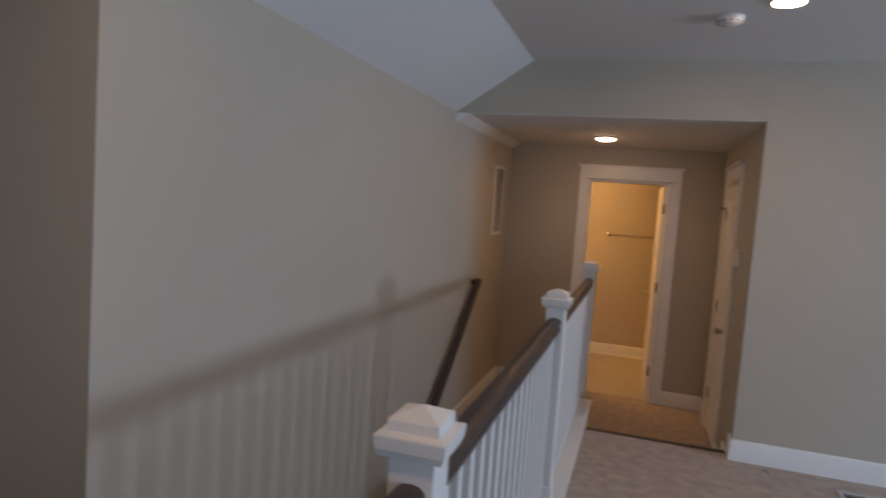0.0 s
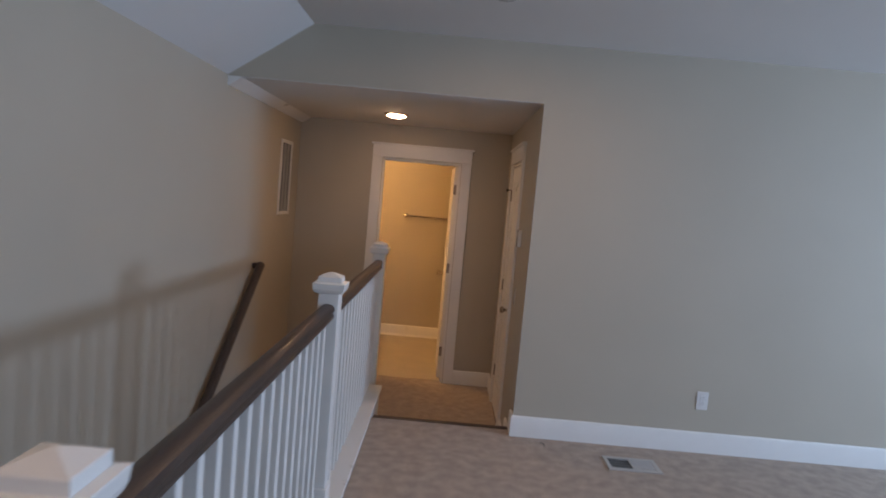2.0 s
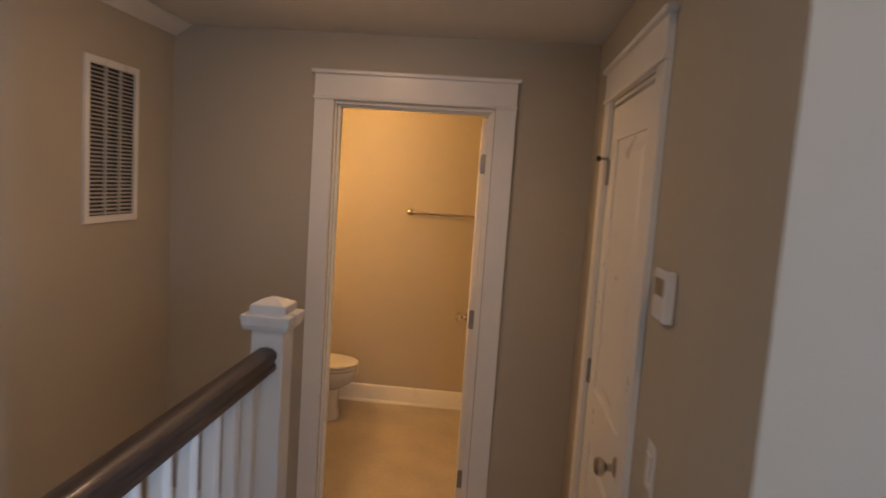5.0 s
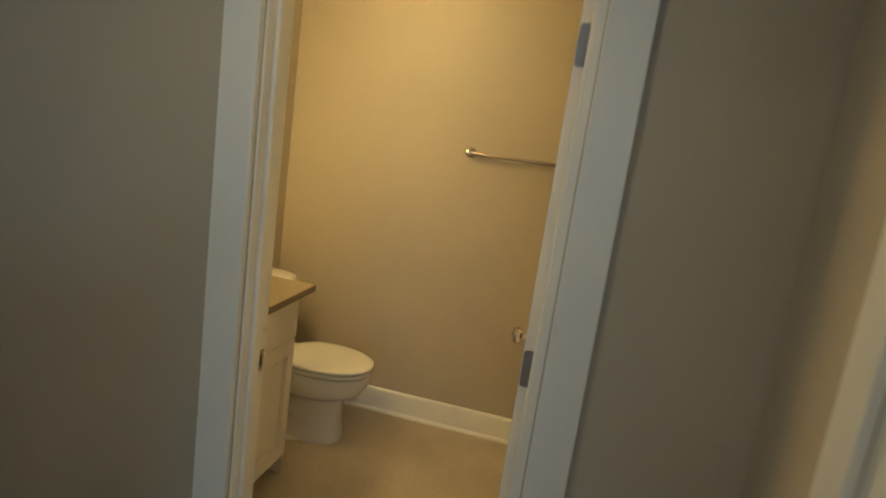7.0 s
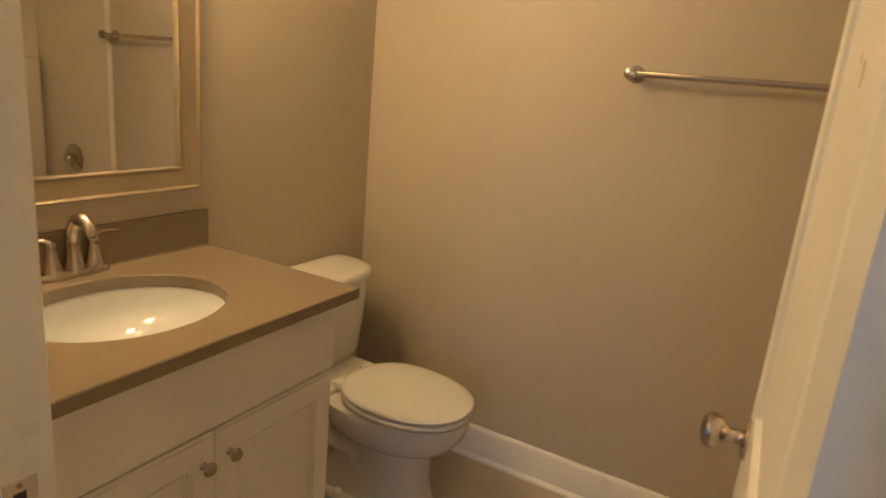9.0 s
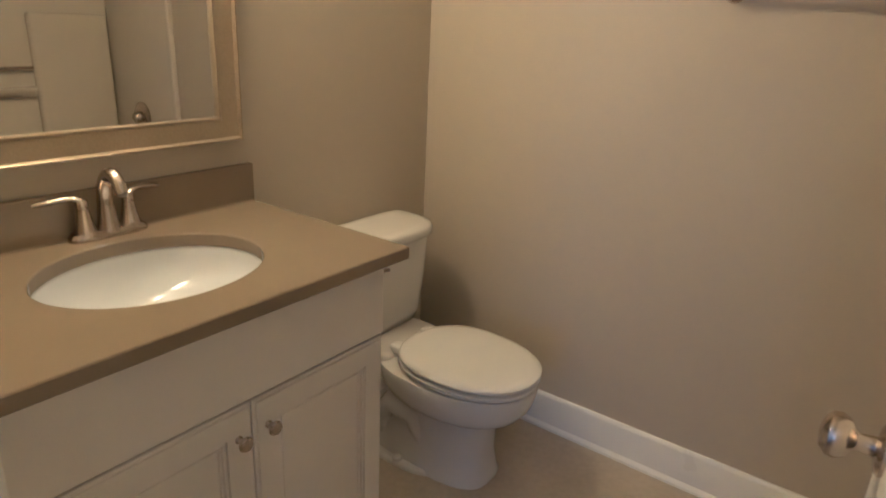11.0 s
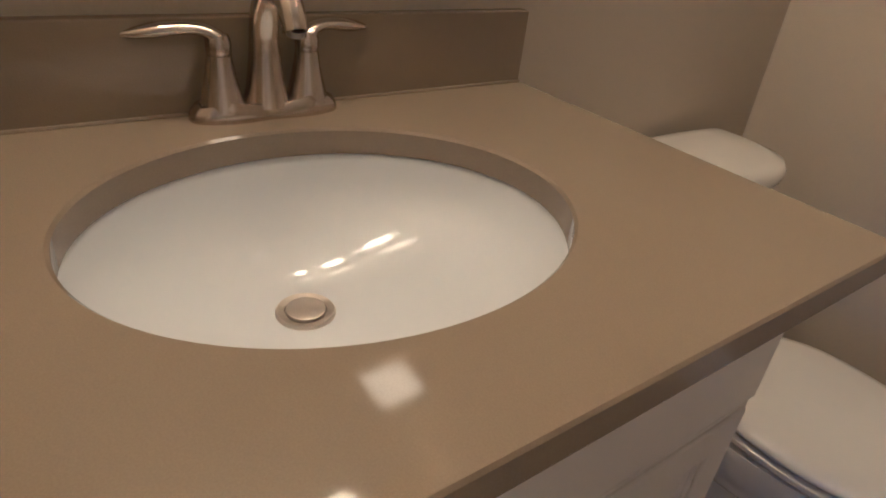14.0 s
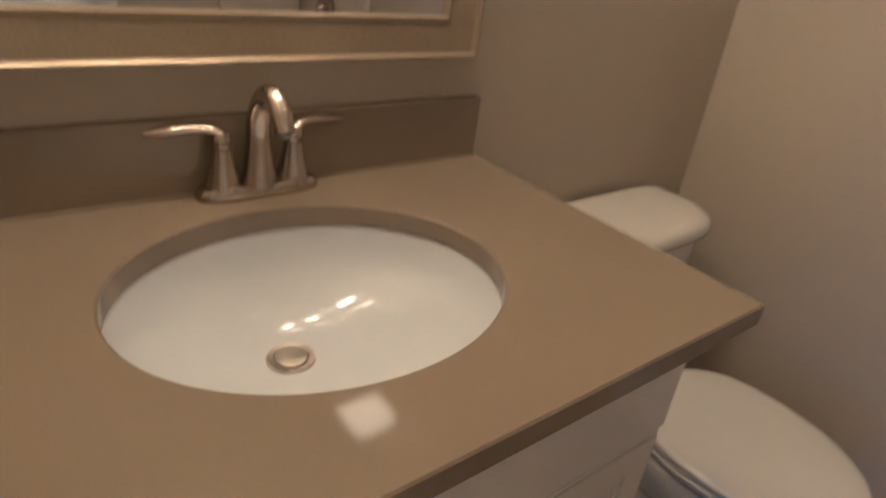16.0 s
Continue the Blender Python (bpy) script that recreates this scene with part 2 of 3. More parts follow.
structure("wall_railing", box((0.885, -7.3, LOW), (0.99, -1.30, LOFT + 0.02)), WALL, "low wall between loft floor and stairwell", "wall")
structure("wall_railing_end", box((0.885, BACK_Y, LOW), (0.99, -7.3, LOFT + 0.02)), WALL, "low wall beyond the railing", "wall")
structure("wall_east", boxes(((RIGHT_X, BACK_Y, 0), (7.65, WIN_Y0, 2.8)), ((RIGHT_X, WIN_Y1, 0), (7.65, -1.85, 2.8)),
                             ((RIGHT_X, SHADOW_PIER_Y0, WIN_Z0), (7.65, SHADOW_PIER_Y1, WIN_Z1)), ((RIGHT_X, WIN_Y0, 0), (7.65, WIN_Y1, WIN_Z0)), ((RIGHT_X, WIN_Y0, WIN_Z1), (7.65, WIN_Y1, 2.8))), WALL,
          "greige loft wall out of view, its window split by an added pier", "wall")
structure("wall_south", boxes(((-1.42, BACK_Y - 0.15, LOW), (FILL_WIN_X0, BACK_Y, 2.8)), ((FILL_WIN_X1, BACK_Y - 0.15, LOW), (7.65, BACK_Y, 2.8)),
                              ((FILL_WIN_X0, BACK_Y - 0.15, LOW), (FILL_WIN_X1, BACK_Y, 1.0)), ((FILL_WIN_X0, BACK_Y - 0.15, 2.2), (FILL_WIN_X1, BACK_Y, 2.8))), WALL,
          "greige loft wall behind, out of view, with an added fill-light opening", "wall")
# all panes are out of view; the last one only goes with the fill light
for k, (a, b) in enumerate((((RIGHT_X + 0.07, WIN_Y0, WIN_Z0), (RIGHT_X + 0.11, SHADOW_PIER_Y0, WIN_Z1)), ((RIGHT_X + 0.07, SHADOW_PIER_Y1, WIN_Z0), (RIGHT_X + 0.11, WIN_Y1, WIN_Z1)), ((FILL_WIN_X0, BACK_Y - 0.11, 1.0), (FILL_WIN_X1, BACK_Y - 0.07, 2.2)))):
    w = structure("window_%d" % (k + 1), box(a, b), GLASS_OUT, "plain loft window pane out of view behind a daylight lamp", "window")

structure("ceiling_loft", box((KNEE_X, BACK_Y, CEIL_L), (7.65, HDR_Y, CEIL_L + 0.1)), CEIL, "flat white loft ceiling", "ceiling")
structure("ceiling_slope", loft([[Vector((x, y, z)) for x, z in ((-0.02, KNEE_Z - 0.0136), (KNEE_X, CEIL_L), (KNEE_X, CEIL_L + 0.1), (-0.02, KNEE_Z + 0.12))]
                                 for y in (BACK_Y, HDR_Y)]), CEIL, "sloped white loft ceiling above the stairs", "ceiling")
structure("ceiling_low", box((-1.42, BACK_Y, KNEE_Z), (-0.02, -4.85, KNEE_Z + 0.1)), CEIL, "low white ceiling beside the slope", "ceiling")
structure("ceiling_hall", box((0, HDR_Y + 0.004, CEIL_H - 0.003), (HALL_R, 0, CEIL_H + 0.1)), CEIL, "dropped white hall ceiling", "ceiling")
structure("ceiling_bath", box((BX0, BY0, CEIL_H), (BX1, BY1, CEIL_H + 0.1)), CEIL, "white bathroom ceiling", "ceiling")
structure("trim_cove", loft([[Vector((x, y, z)) for x, z in ((0, 2.322), (0.010, 2.322), (0.085, 2.372), (0.085, CEIL_H - 0.0035), (0, CEIL_H - 0.0035))] for y in (HDR_Y + 0.004, -0.002)]),
          TRIM, "white chamfered strip between hall wall and ceiling", "trim")

# baseboards
baseboard((HALL_R, HDR_Y, LOFT), (RIGHT_X, HDR_Y, LOFT), (0, -1, 0), label="white painted baseboard on the loft end wall")
baseboard((0, 0, 0), (OP0 - CAS, 0, 0), (0, -1, 0))
baseboard((OP1 + CAS, 0, 0), (HALL_R, 0, 0), (0, -1, 0))
baseboard((0, 0, 0), (0, -1.40, 0), (1, 0, 0))
baseboard((HALL_R, 0, 0), (HALL_R, HD1 + CAS, 0), (-1, 0, 0))
baseboard((HALL_R, HD0 - CAS, 0), (HALL_R, -1.60, 0), (-1, 0, 0))
baseboard((HALL_R, -1.60, LOFT / 2), (HALL_R, STEP_Y, LOFT / 2), (-1, 0, 0), label="short stepped white baseboard beside the step")
baseboard((HALL_R, STEP_Y, LOFT), (HALL_R, HDR_Y - 0.015, LOFT), (-1, 0, 0), label="short white baseboard at the top of the step")
baseboard((BX0, BY1, 0.003), (1.555, BY1, 0.003), (0, -1, 0), True, "white bathroom baseboard with shoe moulding")
baseboard((BX0, 1.046, 0.003), (BX0, BY1, 0.003), (1, 0, 0), True, "white bathroom baseboard with shoe moulding")
baseboard((OP1 + 0.10, BY0, 0.003), (1.555, BY0, 0.003), (0, 1, 0), False)

structure("trim_step_edge", box((1.046, STEP_Y - 0.020, LOFT + 0.0005), (HALL_R - 0.016, STEP_Y + 0.024, LOFT + 0.006), 0.002), WOOD,
          "dark brown strip along the loft step edge", "trim")

# stairs
stairs = structure("stairs", loft([[Vector((x, y, z)) for y, z in ((-1.42, -0.25), (-4.92, LOW - 0.05), (-1.42, LOW - 0.05))] for x in (0.02, 0.87)]), WALL,
                   "carpeted stairs going down beside the wall", "stairs")
for i in range(14):
    y = -1.42 - 0.25 * i
    bm = box((0.018, y - 0.25, -0.19 * (i + 1) - 0.16), (0.87, y + 0.002, -0.19 * (i + 1)), 0.014)
    part("tread", bm, CARPET, stairs)
skirt = [[Vector((x, y, z)) for y, z in ((-1.40, 0.0), (-1.40, 0.133), (-1.48, 0.133), (-4.9, -2.47), (-4.9, -2.66), (-1.62, -0.25))] for x in (0.0, 0.016)]
structure("trim_stair_skirt", loft(skirt), TRIM, "white stair skirt board along the wall", "trim")
curb = structure("trim_railing_curb", boxes(((0.865, -7.3, LOFT + 0.02), (1.045, -1.30, LOFT + 0.045)), ((0.99, -7.3, LOFT + 0.001), (1.03, -1.30, LOFT + 0.02)),
                                            ((0.9905, STEP_Y, 0.001), (1.029, -1.30, LOFT + 0.001)), bevel=0.004), TRIM,
                 "white painted curb under the balusters", "trim")


# ---------------------------------------------------------------- railing
def newel(y, z0):
    t = thing("newel_post", "white painted square newel post with stepped pyramid cap", "newel post", "railing posts", (RAIL_X, y, z0))
    h = 1.385 - z0
    part("post", box((-0.045, -0.045, 0), (0.045, 0.045, h - 0.07), 0.003), TRIM, t)
    bm = bmesh.new()
    add_loft(bm, [[Vector((sx * s, sy * s, z)) for sx, sy in ((1, 1), (-1, 1), (-1, -1), (1, -1))] for s, z in
                  ((0.0455, h - 0.090), (0.060, h - 0.086), (0.066, h - 0.072), (0.069, h - 0.048), (0.068, h - 0.045), (0.0505, h - 0.041),
                   (0.050, h - 0.021), (0.048, h - 0.018), (0.010, h - 0.002), (0.003, h))])
    part("cap", bm, TRIM, t)
    part("base_trim", box((-0.054, -0.054, 0), (0.054, 0.054, 0.10), 0.006), TRIM, t)
    return t


RAIL_PROFILE = [(-0.030, 0.0), (0.030, 0.0), (0.030, 0.012), (0.024, 0.020), (0.031, 0.034), (0.029, 0.048), (0.018, 0.057), (0, 0.060),
                (-0.018, 0.057), (-0.029, 0.048), (-0.031, 0.034), (-0.024, 0.020), (-0.030, 0.012)]


def railing(y0, y1):
    t = thing("stair_railing", "dark wooden handrail on white square balusters", "railing", "railing sections", (RAIL_X, y0, LOFT + 0.045))
    n = y1 - y0
    top = 1.191 - LOFT - 0.045
    part("handrail", loft([[Vector((u, y, top + v)) for u, v in RAIL_PROFILE] for y in (0, n)]), WOOD, t, "dark stained wooden handrail", 35)
    count = round(n / 0.112)
    first = None
    for i in range(count - 1):
        if first is None:
            first = part("baluster", box((-0.016, -0.016, 0), (0.016, 0.016, top + 0.004), 0.002, 1), TRIM, t)
            first.location.y = n / count
        else:
            o = new("baluster", first.data)
            o.parent = t
            o.location.y = n / count * (i + 1)
    return t


NEWELS = (-7.03, -5.108, -3.160, -1.196)
for y in NEWELS:
    newel(y, LOFT + 0.045 if y < -1.5 else 0.0)
for a, b in zip(NEWELS, NEWELS[1:]):
    railing(a + 0.046, b - 0.046)

# wall handrail going down
hr = thing("wall_handrail", "dark wooden wall-mounted handrail sloping down the stairs", "handrail", "", (0, -1.19, 1.13))
d = Vector((0, -1, -0.762)).normalized()
u = d.cross(Vector((1, 0, 0)))
u = u if u.z > 0 else -u
prof = [(0.030, -0.028), (0.078, -0.028), (0.084, -0.012), (0.082, 0.010), (0.070, 0.024), (0.054, 0.028), (0.038, 0.024), (0.026, 0.010), (0.024, -0.012)]
part("rail", loft([[Vector((a, 0, 0)) + u * b + d * s for a, b in prof] for s in (0, 4.2)]), WOOD, hr, "", 35)
part("end_return", box((0.001, -0.035, -0.030), (0.07, 0.0, 0.012), 0.006), WOOD, hr)
for s in (0.35, 1.7, 3.0):
    p = d * s
    part("bracket", tube([p + Vector((0.0, 0, -0.07)), p + Vector((0.04, 0, -0.065)), p + Vector((0.054, 0, -0.03))], 0.007), NICKEL, hr, "", True)


# ---------------------------------------------------------------- doorways and doors
def doorway(name, m, width, label):
    """Casing, jambs and stops of a doorway; local x along the wall from the opening's start, -y to the hall side."""
    t = structure(name, box((-CAS, -0.019, 0), (-0.004, 0, OP_H + 0.004), 0.002), TRIM, label, "door frame")
    t.matrix_world = m
    part("side_casing", box((width + 0.004, -0.019, 0), (width + CAS, 0, OP_H + 0.004), 0.002), TRIM, t)
    part("fillet", box((-CAS - 0.006, -0.026, OP_H + 0.004), (width + CAS + 0.006, 0, OP_H + 0.018), 0.004), TRIM, t)
    part("head_casing", box((-CAS, -0.021, OP_H + 0.018), (width + CAS, 0, OP_H + 0.117), 0.002), TRIM, t)
    part("head_cap", box((-CAS - 0.015, -0.036, OP_H + 0.117), (width + CAS + 0.015, 0, OP_H + 0.135), 0.004), TRIM, t)
    for a, b in ((-0.098, -0.003), (width + 0.003, width + 0.098)):
        part("inner_casing", box((a, 0.1152, 0), (b, 0.133, OP_H + 0.004), 0.002), TRIM, t)
    part("inner_head", box((-0.098, 0.1152, OP_H + 0.004), (width + 0.098, 0.135, OP_H + 0.13), 0.002), TRIM, t)
    for a, b in ((-0.006, 0.006), (width - 0.016, width + 0.002)):
        part("jamb", box((a, 0.0005, 0), (b, 0.1145, OP_H), 0.001), TRIM, t)
    part("head_jamb", box((0.006, 0.0005, OP_H - 0.012), (width - 0.016, 0.1145, OP_H + 0.002)), TRIM, t)
    for a, b in ((0.006, 0.017), (width - 0.027, width - 0.016)):
        part("stop", box((a, 0.034, 0), (b, 0.070, OP_H - 0.012), 0.002), TRIM, t)
    part("head_stop", box((0.017, 0.034, OP_H - 0.023), (width - 0.027, 0.070, OP_H - 0.012), 0.002), TRIM, t)
    return t


def door_leaf(bm_w, h, thick=0.035):
    """A two-panel leaf: x along its width, y its thickness, raised panels in sunk fields on both sides."""
    w = bm_w
    st, lock0, lock1 = 0.105, 0.80, 1.00
    bm = boxes(((0, 0, 0), (st, thick, h)), ((w - st, 0, 0), (w, thick, h)), ((st, 0, 0), (w - st, thick, 0.22)),
               ((st, 0, lock0), (w - st, thick, lock1)), ((st, 0, h - 0.12), (w - st, thick, h)))
    fields = bmesh.new()
    for z0, z1 in ((0.22, lock0), (lock1, h - 0.12)):
        add_box(fields, (st - 0.002, 0.009, z0 - 0.002), (w - st + 0.002, thick - 0.009, z1 + 0.002))
        add_loft(fields, [[Vector((x, y, z)) for x, z in ((st + i, z0 + i), (w - st - i, z0 + i), (w - st - i, z1 - i), (st + i, z1 - i))]
                          for y, i in ((0.003, 0.055), (0.009, 0.030), (thick - 0.009, 0.030), (thick - 0.003, 0.055))])
    return bm, fields


KNOB_PROFILE = [(0.031, 0.0), (0.031, 0.004), (0.026, 0.008), (0.012, 0.011), (0.010, 0.026), (0.013, 0.032), (0.023, 0.038), (0.0275, 0.047), (0.026, 0.057), (0.018, 0.064), (0.006, 0.066)]


def hinge_mesh(x, y, z, along=Vector((0, 1, 0))):
    bm = lathe([(0.0065, -0.046), (0.0065, 0.046)], Matrix.Translation((x, y, z)), 12)
    add_tube(bm, [(x, y, z + 0.046), (x, y, z + 0.052)], [0.0045, 0.002], 10)
    return bm


def hinge_plate(y0, y1, z0, z1, c=0.009):
    """A thin plate on the leaf's edge, its outer corners rounded."""
    arc = [(math.cos(a), math.sin(a)) for a in [math.pi / 2 * k / 5 for k in range(6)]]
    ring = [(y0, z0), (y0, z1)] + [(y1 - c + c * v, z1 - c + c * w) for w, v in arc[::-1]][::-1] + [(y1 - c + c * v, z0 + c - c * w) for v, w in arc]
    bm = loft([[Vector((x, y, z)) for y, z in ring] for x in (-0.002, 0.0005)])
    for k in range(3):
        zs = z0 + (0.2 + 0.3 * k) * (z1 - z0)
        add_loft(bm, [[Vector((x, (y0 + y1) / 2 + 0.004 * (-1) ** k + 0.0035 * math.cos(2 * math.pi * i / 10), zs + 0.0035 * math.sin(2 * math.pi * i / 10))) for i in range(10)] for x in (-0.0026, -0.0019)])
    return bm


# bathroom doorway with its leaf swung open into the room
bath_frame = doorway("door_frame_1", pose(OP0, 0, 0), OP1 - OP0, "white craftsman door casing around the bathroom doorway")
bm = box((0.0055, 0.074, 0.928), (0.0075, 0.108, 0.986), 0.0008, 1)
add_loft(bm, [[Vector((x, y, z)) for y, z in ((0.075, 0.934), (0.066, 0.938), (0.060, 0.947), (0.058, 0.957), (0.060, 0.967), (0.066, 0.976), (0.075, 0.980))] for x in (0.0057, 0.0073)])
part("strike_plate", bm, NICKEL, bath_frame, "satin nickel strike plate with a rounded lip")
# hole is not cut; a near-black block carries its shade
part("strike_hole", box((0.0060, 0.083, 0.942), (0.0080, 0.096, 0.972)), DARK, bath_frame)
for z in (0.934, 0.980):
    part("screw", lathe([(0.0032, 0), (0.0030, 0.0008), (0.001, 0.0010)], pose(0.0075, 0.090, z, 0, 90, 0), 10), HINGE, bath_frame)
LEAF_W = OP1 - OP0 - 0.036
bd = structure("door_1", bmesh.new(), TRIM, "white two-panel bathroom door standing open", "door")
bd.matrix_world = pose(OP1 - 0.020, 0.128, 0.012, 0, 0, DOOR_TURN)
stiles, fields = door_leaf(LEAF_W, 2.033)
part("leaf", stiles, TRIM, bd)
part("panel", fields, TRIM, bd)
for s, y in ((1, 0.035), (-1, 0.0)):
    part("door_knob", lathe(KNOB_PROFILE, pose(LEAF_W - 0.058, y, 0.942, -90 * s, 0, 0)), NICKEL, bd, "satin nickel round door knob", True)
part("latch_plate", box((LEAF_W - 0.0005, 0.006, 0.925), (LEAF_W + 0.0015, 0.029, 0.985), 0.0005, 1), NICKEL, bd)
for z in (0.27, 1.08, 1.83):
    h = part("hinge", hinge_mesh(OP1 - OP0 - 0.014, 0.121, z), HINGE, bath_frame, "", True)
    part("hinge_leaf", box((OP1 - OP0 - 0.0185, 0.078, z - 0.046), (OP1 - OP0 - 0.0155, 0.1155, z + 0.046), 0.001, 1), HINGE, bath_frame)
    part("leaf_plate", hinge_plate(0.0015, 0.0335, z - 0.057, z + 0.035), HINGE, bd, "dull steel hinge plate with rounded corners")

# hall side door, closed
hall_frame = doorway("door_frame_2", pose(HALL_R, HD1, 0, 0, 0, -90), HD1 - HD0, "white craftsman door casing on the hall side wall")
hd = structure("door_2", bmesh.new(), TRIM, "closed white two-panel hall door", "door")
hd.matrix_world = pose(HALL_R + 0.001, HD1 - 0.018, 0.012, 0, 0, -90)
stiles, fields = door_leaf(HD1 - HD0 - 0.036, 2.033)
part("leaf", stiles, TRIM, hd)
part("panel", fields, TRIM, hd)
part("door_knob", lathe(KNOB_PROFILE, pose(HD1 - HD0 - 0.036 - 0.062, 0, 0.92, 90, 0, 0)), NICKEL, hd, "satin nickel round door knob", True)
for z in (0.30, 1.05, 1.81):
    part("hinge", hinge_mesh(0.0165, -0.004, z), HINGE, hall_frame, "", True)
    part("hinge_leaf", box((0.004, -0.0025, z - 0.046), (0.030, 0.0015, z + 0.046), 0.0008, 1), HINGE, hall_frame)
stop = part("hinge_stop", tube([(0.0165, -0.006, 1.862), (0.0165, -0.02, 1.862), (0.0165, -0.036, 1.860)], 0.005), HINGE, hall_frame, "dark hinge-pin door stop", True)
part("stop_pad", lathe([(0.010, 0), (0.011, 0.008), (0.008, 0.014)], pose(0.0165, -0.034, 1.86, 90, 0, 0), 14), DARK, stop)
part("stop_arm", tube([(-0.018, -0.014, 1.862), (0.0165, -0.012, 1.862), (0.045, -0.020, 1.862)], 0.004), HINGE, stop)


# ---------------------------------------------------------------- lamps and fixtures of loft and hall
def ceiling_disc(x, y, z, r, lens, label, name="ceiling_light", group="", drop=0.0, ring=TRIM):
    t = thing(name, label, "ceiling light", group, (x, y, z))
    part("trim_ring", lathe([(r * 0.80, -0.002), (r * 0.84, -0.010 - drop * 0.5), (r * 1.0, -0.009 - drop * 0.4), (r * 1.06, -0.004), (r * 1.06, 0.0), (r * 0.8, 0.0)], n=40), ring, t, "", True)
    part("lens", lathe([(r * 0.83, -0.003), (r * 0.80, -0.008 - drop), (r * 0.5, -0.012 - drop * 1.6), (r * 0.1, -0.013 - drop * 1.7)], n=40), lens, t, "glowing warm white lens", True)
    return t


ceiling_disc(1.81, -3.09, CEIL_L, 0.078, LOFT_GLOW, "round recessed downlight glowing in the loft ceiling", "recessed_light", "loft downlights")
ceiling_disc(0.80, -5.80, CEIL_L, 0.078, LOFT_GLOW, "round recessed downlight glowing in the loft ceiling", "recessed_light", "loft downlights")
ceiling_disc(0.94, -0.80, CEIL_H, 0.090, HALL_GLOW, "round flush hall light with a nickel ring glowing warm white", drop=0.012, ring=NICKEL)

sd = thing("smoke_detector", "round white plastic smoke detector on the ceiling", "smoke detector", "", (1.60, -2.87, CEIL_L))
part("body", lathe([(0.066, 0.0), (0.066, -0.012), (0.060, -0.028), (0.046, -0.038), (0.012, -0.041)], n=36), PLASTIC, sd, "", True)
for k in range(12):
    a = 2 * math.pi * k / 12
    bm = box((0.050, -0.008, -0.030), (0.061, 0.008, -0.026))
    bmesh.ops.rotate(bm, verts=bm.verts, cent=(0, 0, 0), matrix=Matrix.Rotation(a, 3, 'Z'))
    part("slot", bm, DARK, sd)
part("button", lathe([(0.012, -0.0405), (0.011, -0.0445), (0.004, -0.045)], pose(0.012, 0.0, 0), 16), PLASTIC, sd)

# return air grille high on the stair wall
g = thing("air_grille", "white louvred return air grille on the hall wall", "air vent", "", (0.0, -0.475, 1.80))
GW, GH = 0.175, 0.315
part("frame", rect_frame(-GW, GW, -GH, GH, 0.028, 0.0005, 0.012), TRIM, g)
# near-black sheet in place of the shade between the louvres
part("duct_shade", box((0.0003, -GW + 0.02, -GH + 0.02), (0.0015, GW - 0.02, GH - 0.02)), DARK, g)
part("divider", boxes(((0.001, -0.052, -GH + 0.028), (0.0105, -0.042, GH - 0.028)), ((0.001, 0.044, -GH + 0.028), (0.0105, 0.054, GH - 0.028))), GRILLE, g)
slat = None
for k in range(36):
    z = -GH + 0.036 + k * 0.0157
    if slat is None:
        bm = loft([[Vector((x, y, zz)) for x, zz in ((0.0040, 0.0030), (0.0095, -0.0030), (0.0105, -0.0022), (0.0040, 0.0042))] for y in (-GW + 0.028, GW - 0.028)])
        slat = part("louvre", bm, GRILLE, g)
    else:
        o = new("louvre", slat.data)
        o.parent = g
    o = slat if k == 0 else o
    o.location.z = z

# wall outlet in the loft
ot = thing("wall_outlet", "white duplex outlet on the loft end wall", "outlet", "", (3.128, HDR_Y, 0.617))
part("plate", box((-0.036, -0.006, -0.058), (0.036, -0.0003, 0.058), 0.002), PLASTIC, ot)
for z in (-0.020, 0.020):
    r = part("socket", box((-0.017, -0.009, z - 0.014), (0.017, -0.006, z + 0.014), 0.002), PLASTIC, ot)
    for x in (-0.007, 0.006):
        part("slot", box((x, -0.0095, z - 0.002), (x + 0.0018, -0.0088, z + 0.007)), DARK, r)
part("screw", lathe([(0.003, 0), (0.003, 0.0015), (0.001, 0.002)], pose(0, -0.006, 0, 90), 10), NICKEL, ot)

# floor register
fr = thing("floor_register", "white metal floor register half open in the carpet", "floor vent", "", (2.63, -2.27, LOFT))
part("frame", boxes(((-0.155, -0.095, 0.0005), (-0.132, 0.095, 0.007)), ((0.132, -0.095, 0.0005), (0.155, 0.095, 0.007)), ((-0.132, -0.095, 0.0005), (0.132, -0.070, 0.007)),
                    ((-0.132, 0.070, 0.0005), (0.132, 0.095, 0.007)), ((-0.006, -0.070, 0.0005), (0.006, 0.070, 0.0065)), bevel=0.0015), GRILLE, fr)
# no duct below: the shade in the open half is a near-black sheet
part("opening", box((-0.132, -0.070, 0.0003), (-0.006, 0.070, 0.0012)), DARK, fr)
part("damper", box((0.006, -0.070, 0.0003), (0.132, 0.070, 0.003)), GRILLE, fr)
for k in range(12):
    y = -0.064 + k * 0.0116
    if k % 3 == 1:
        part("slat", box((-0.132, y, 0.0015), (-0.006, y + 0.002, 0.0035)), GRILLE, fr)
    part("slat", box((0.006, y, 0.002), (0.132, y + 0.005, 0.006)), GRILLE, fr)

we = thing("wire_end", "short dark wire end sticking out of the carpet", "wire", "", (2.12, -2.07, LOFT))
part("wire", tube([(0, 0.02, -0.002), (0.004, 0.0, 0.012), (0.012, -0.03, 0.016), (0.016, -0.055, 0.010)], 0.0025, 8), DARK, we)

# thermostat and switch on the hall side wall
th = thing("thermostat", "white wall thermostat on the hall side wall", "thermostat", "", (HALL_R, -1.43, 1.51))
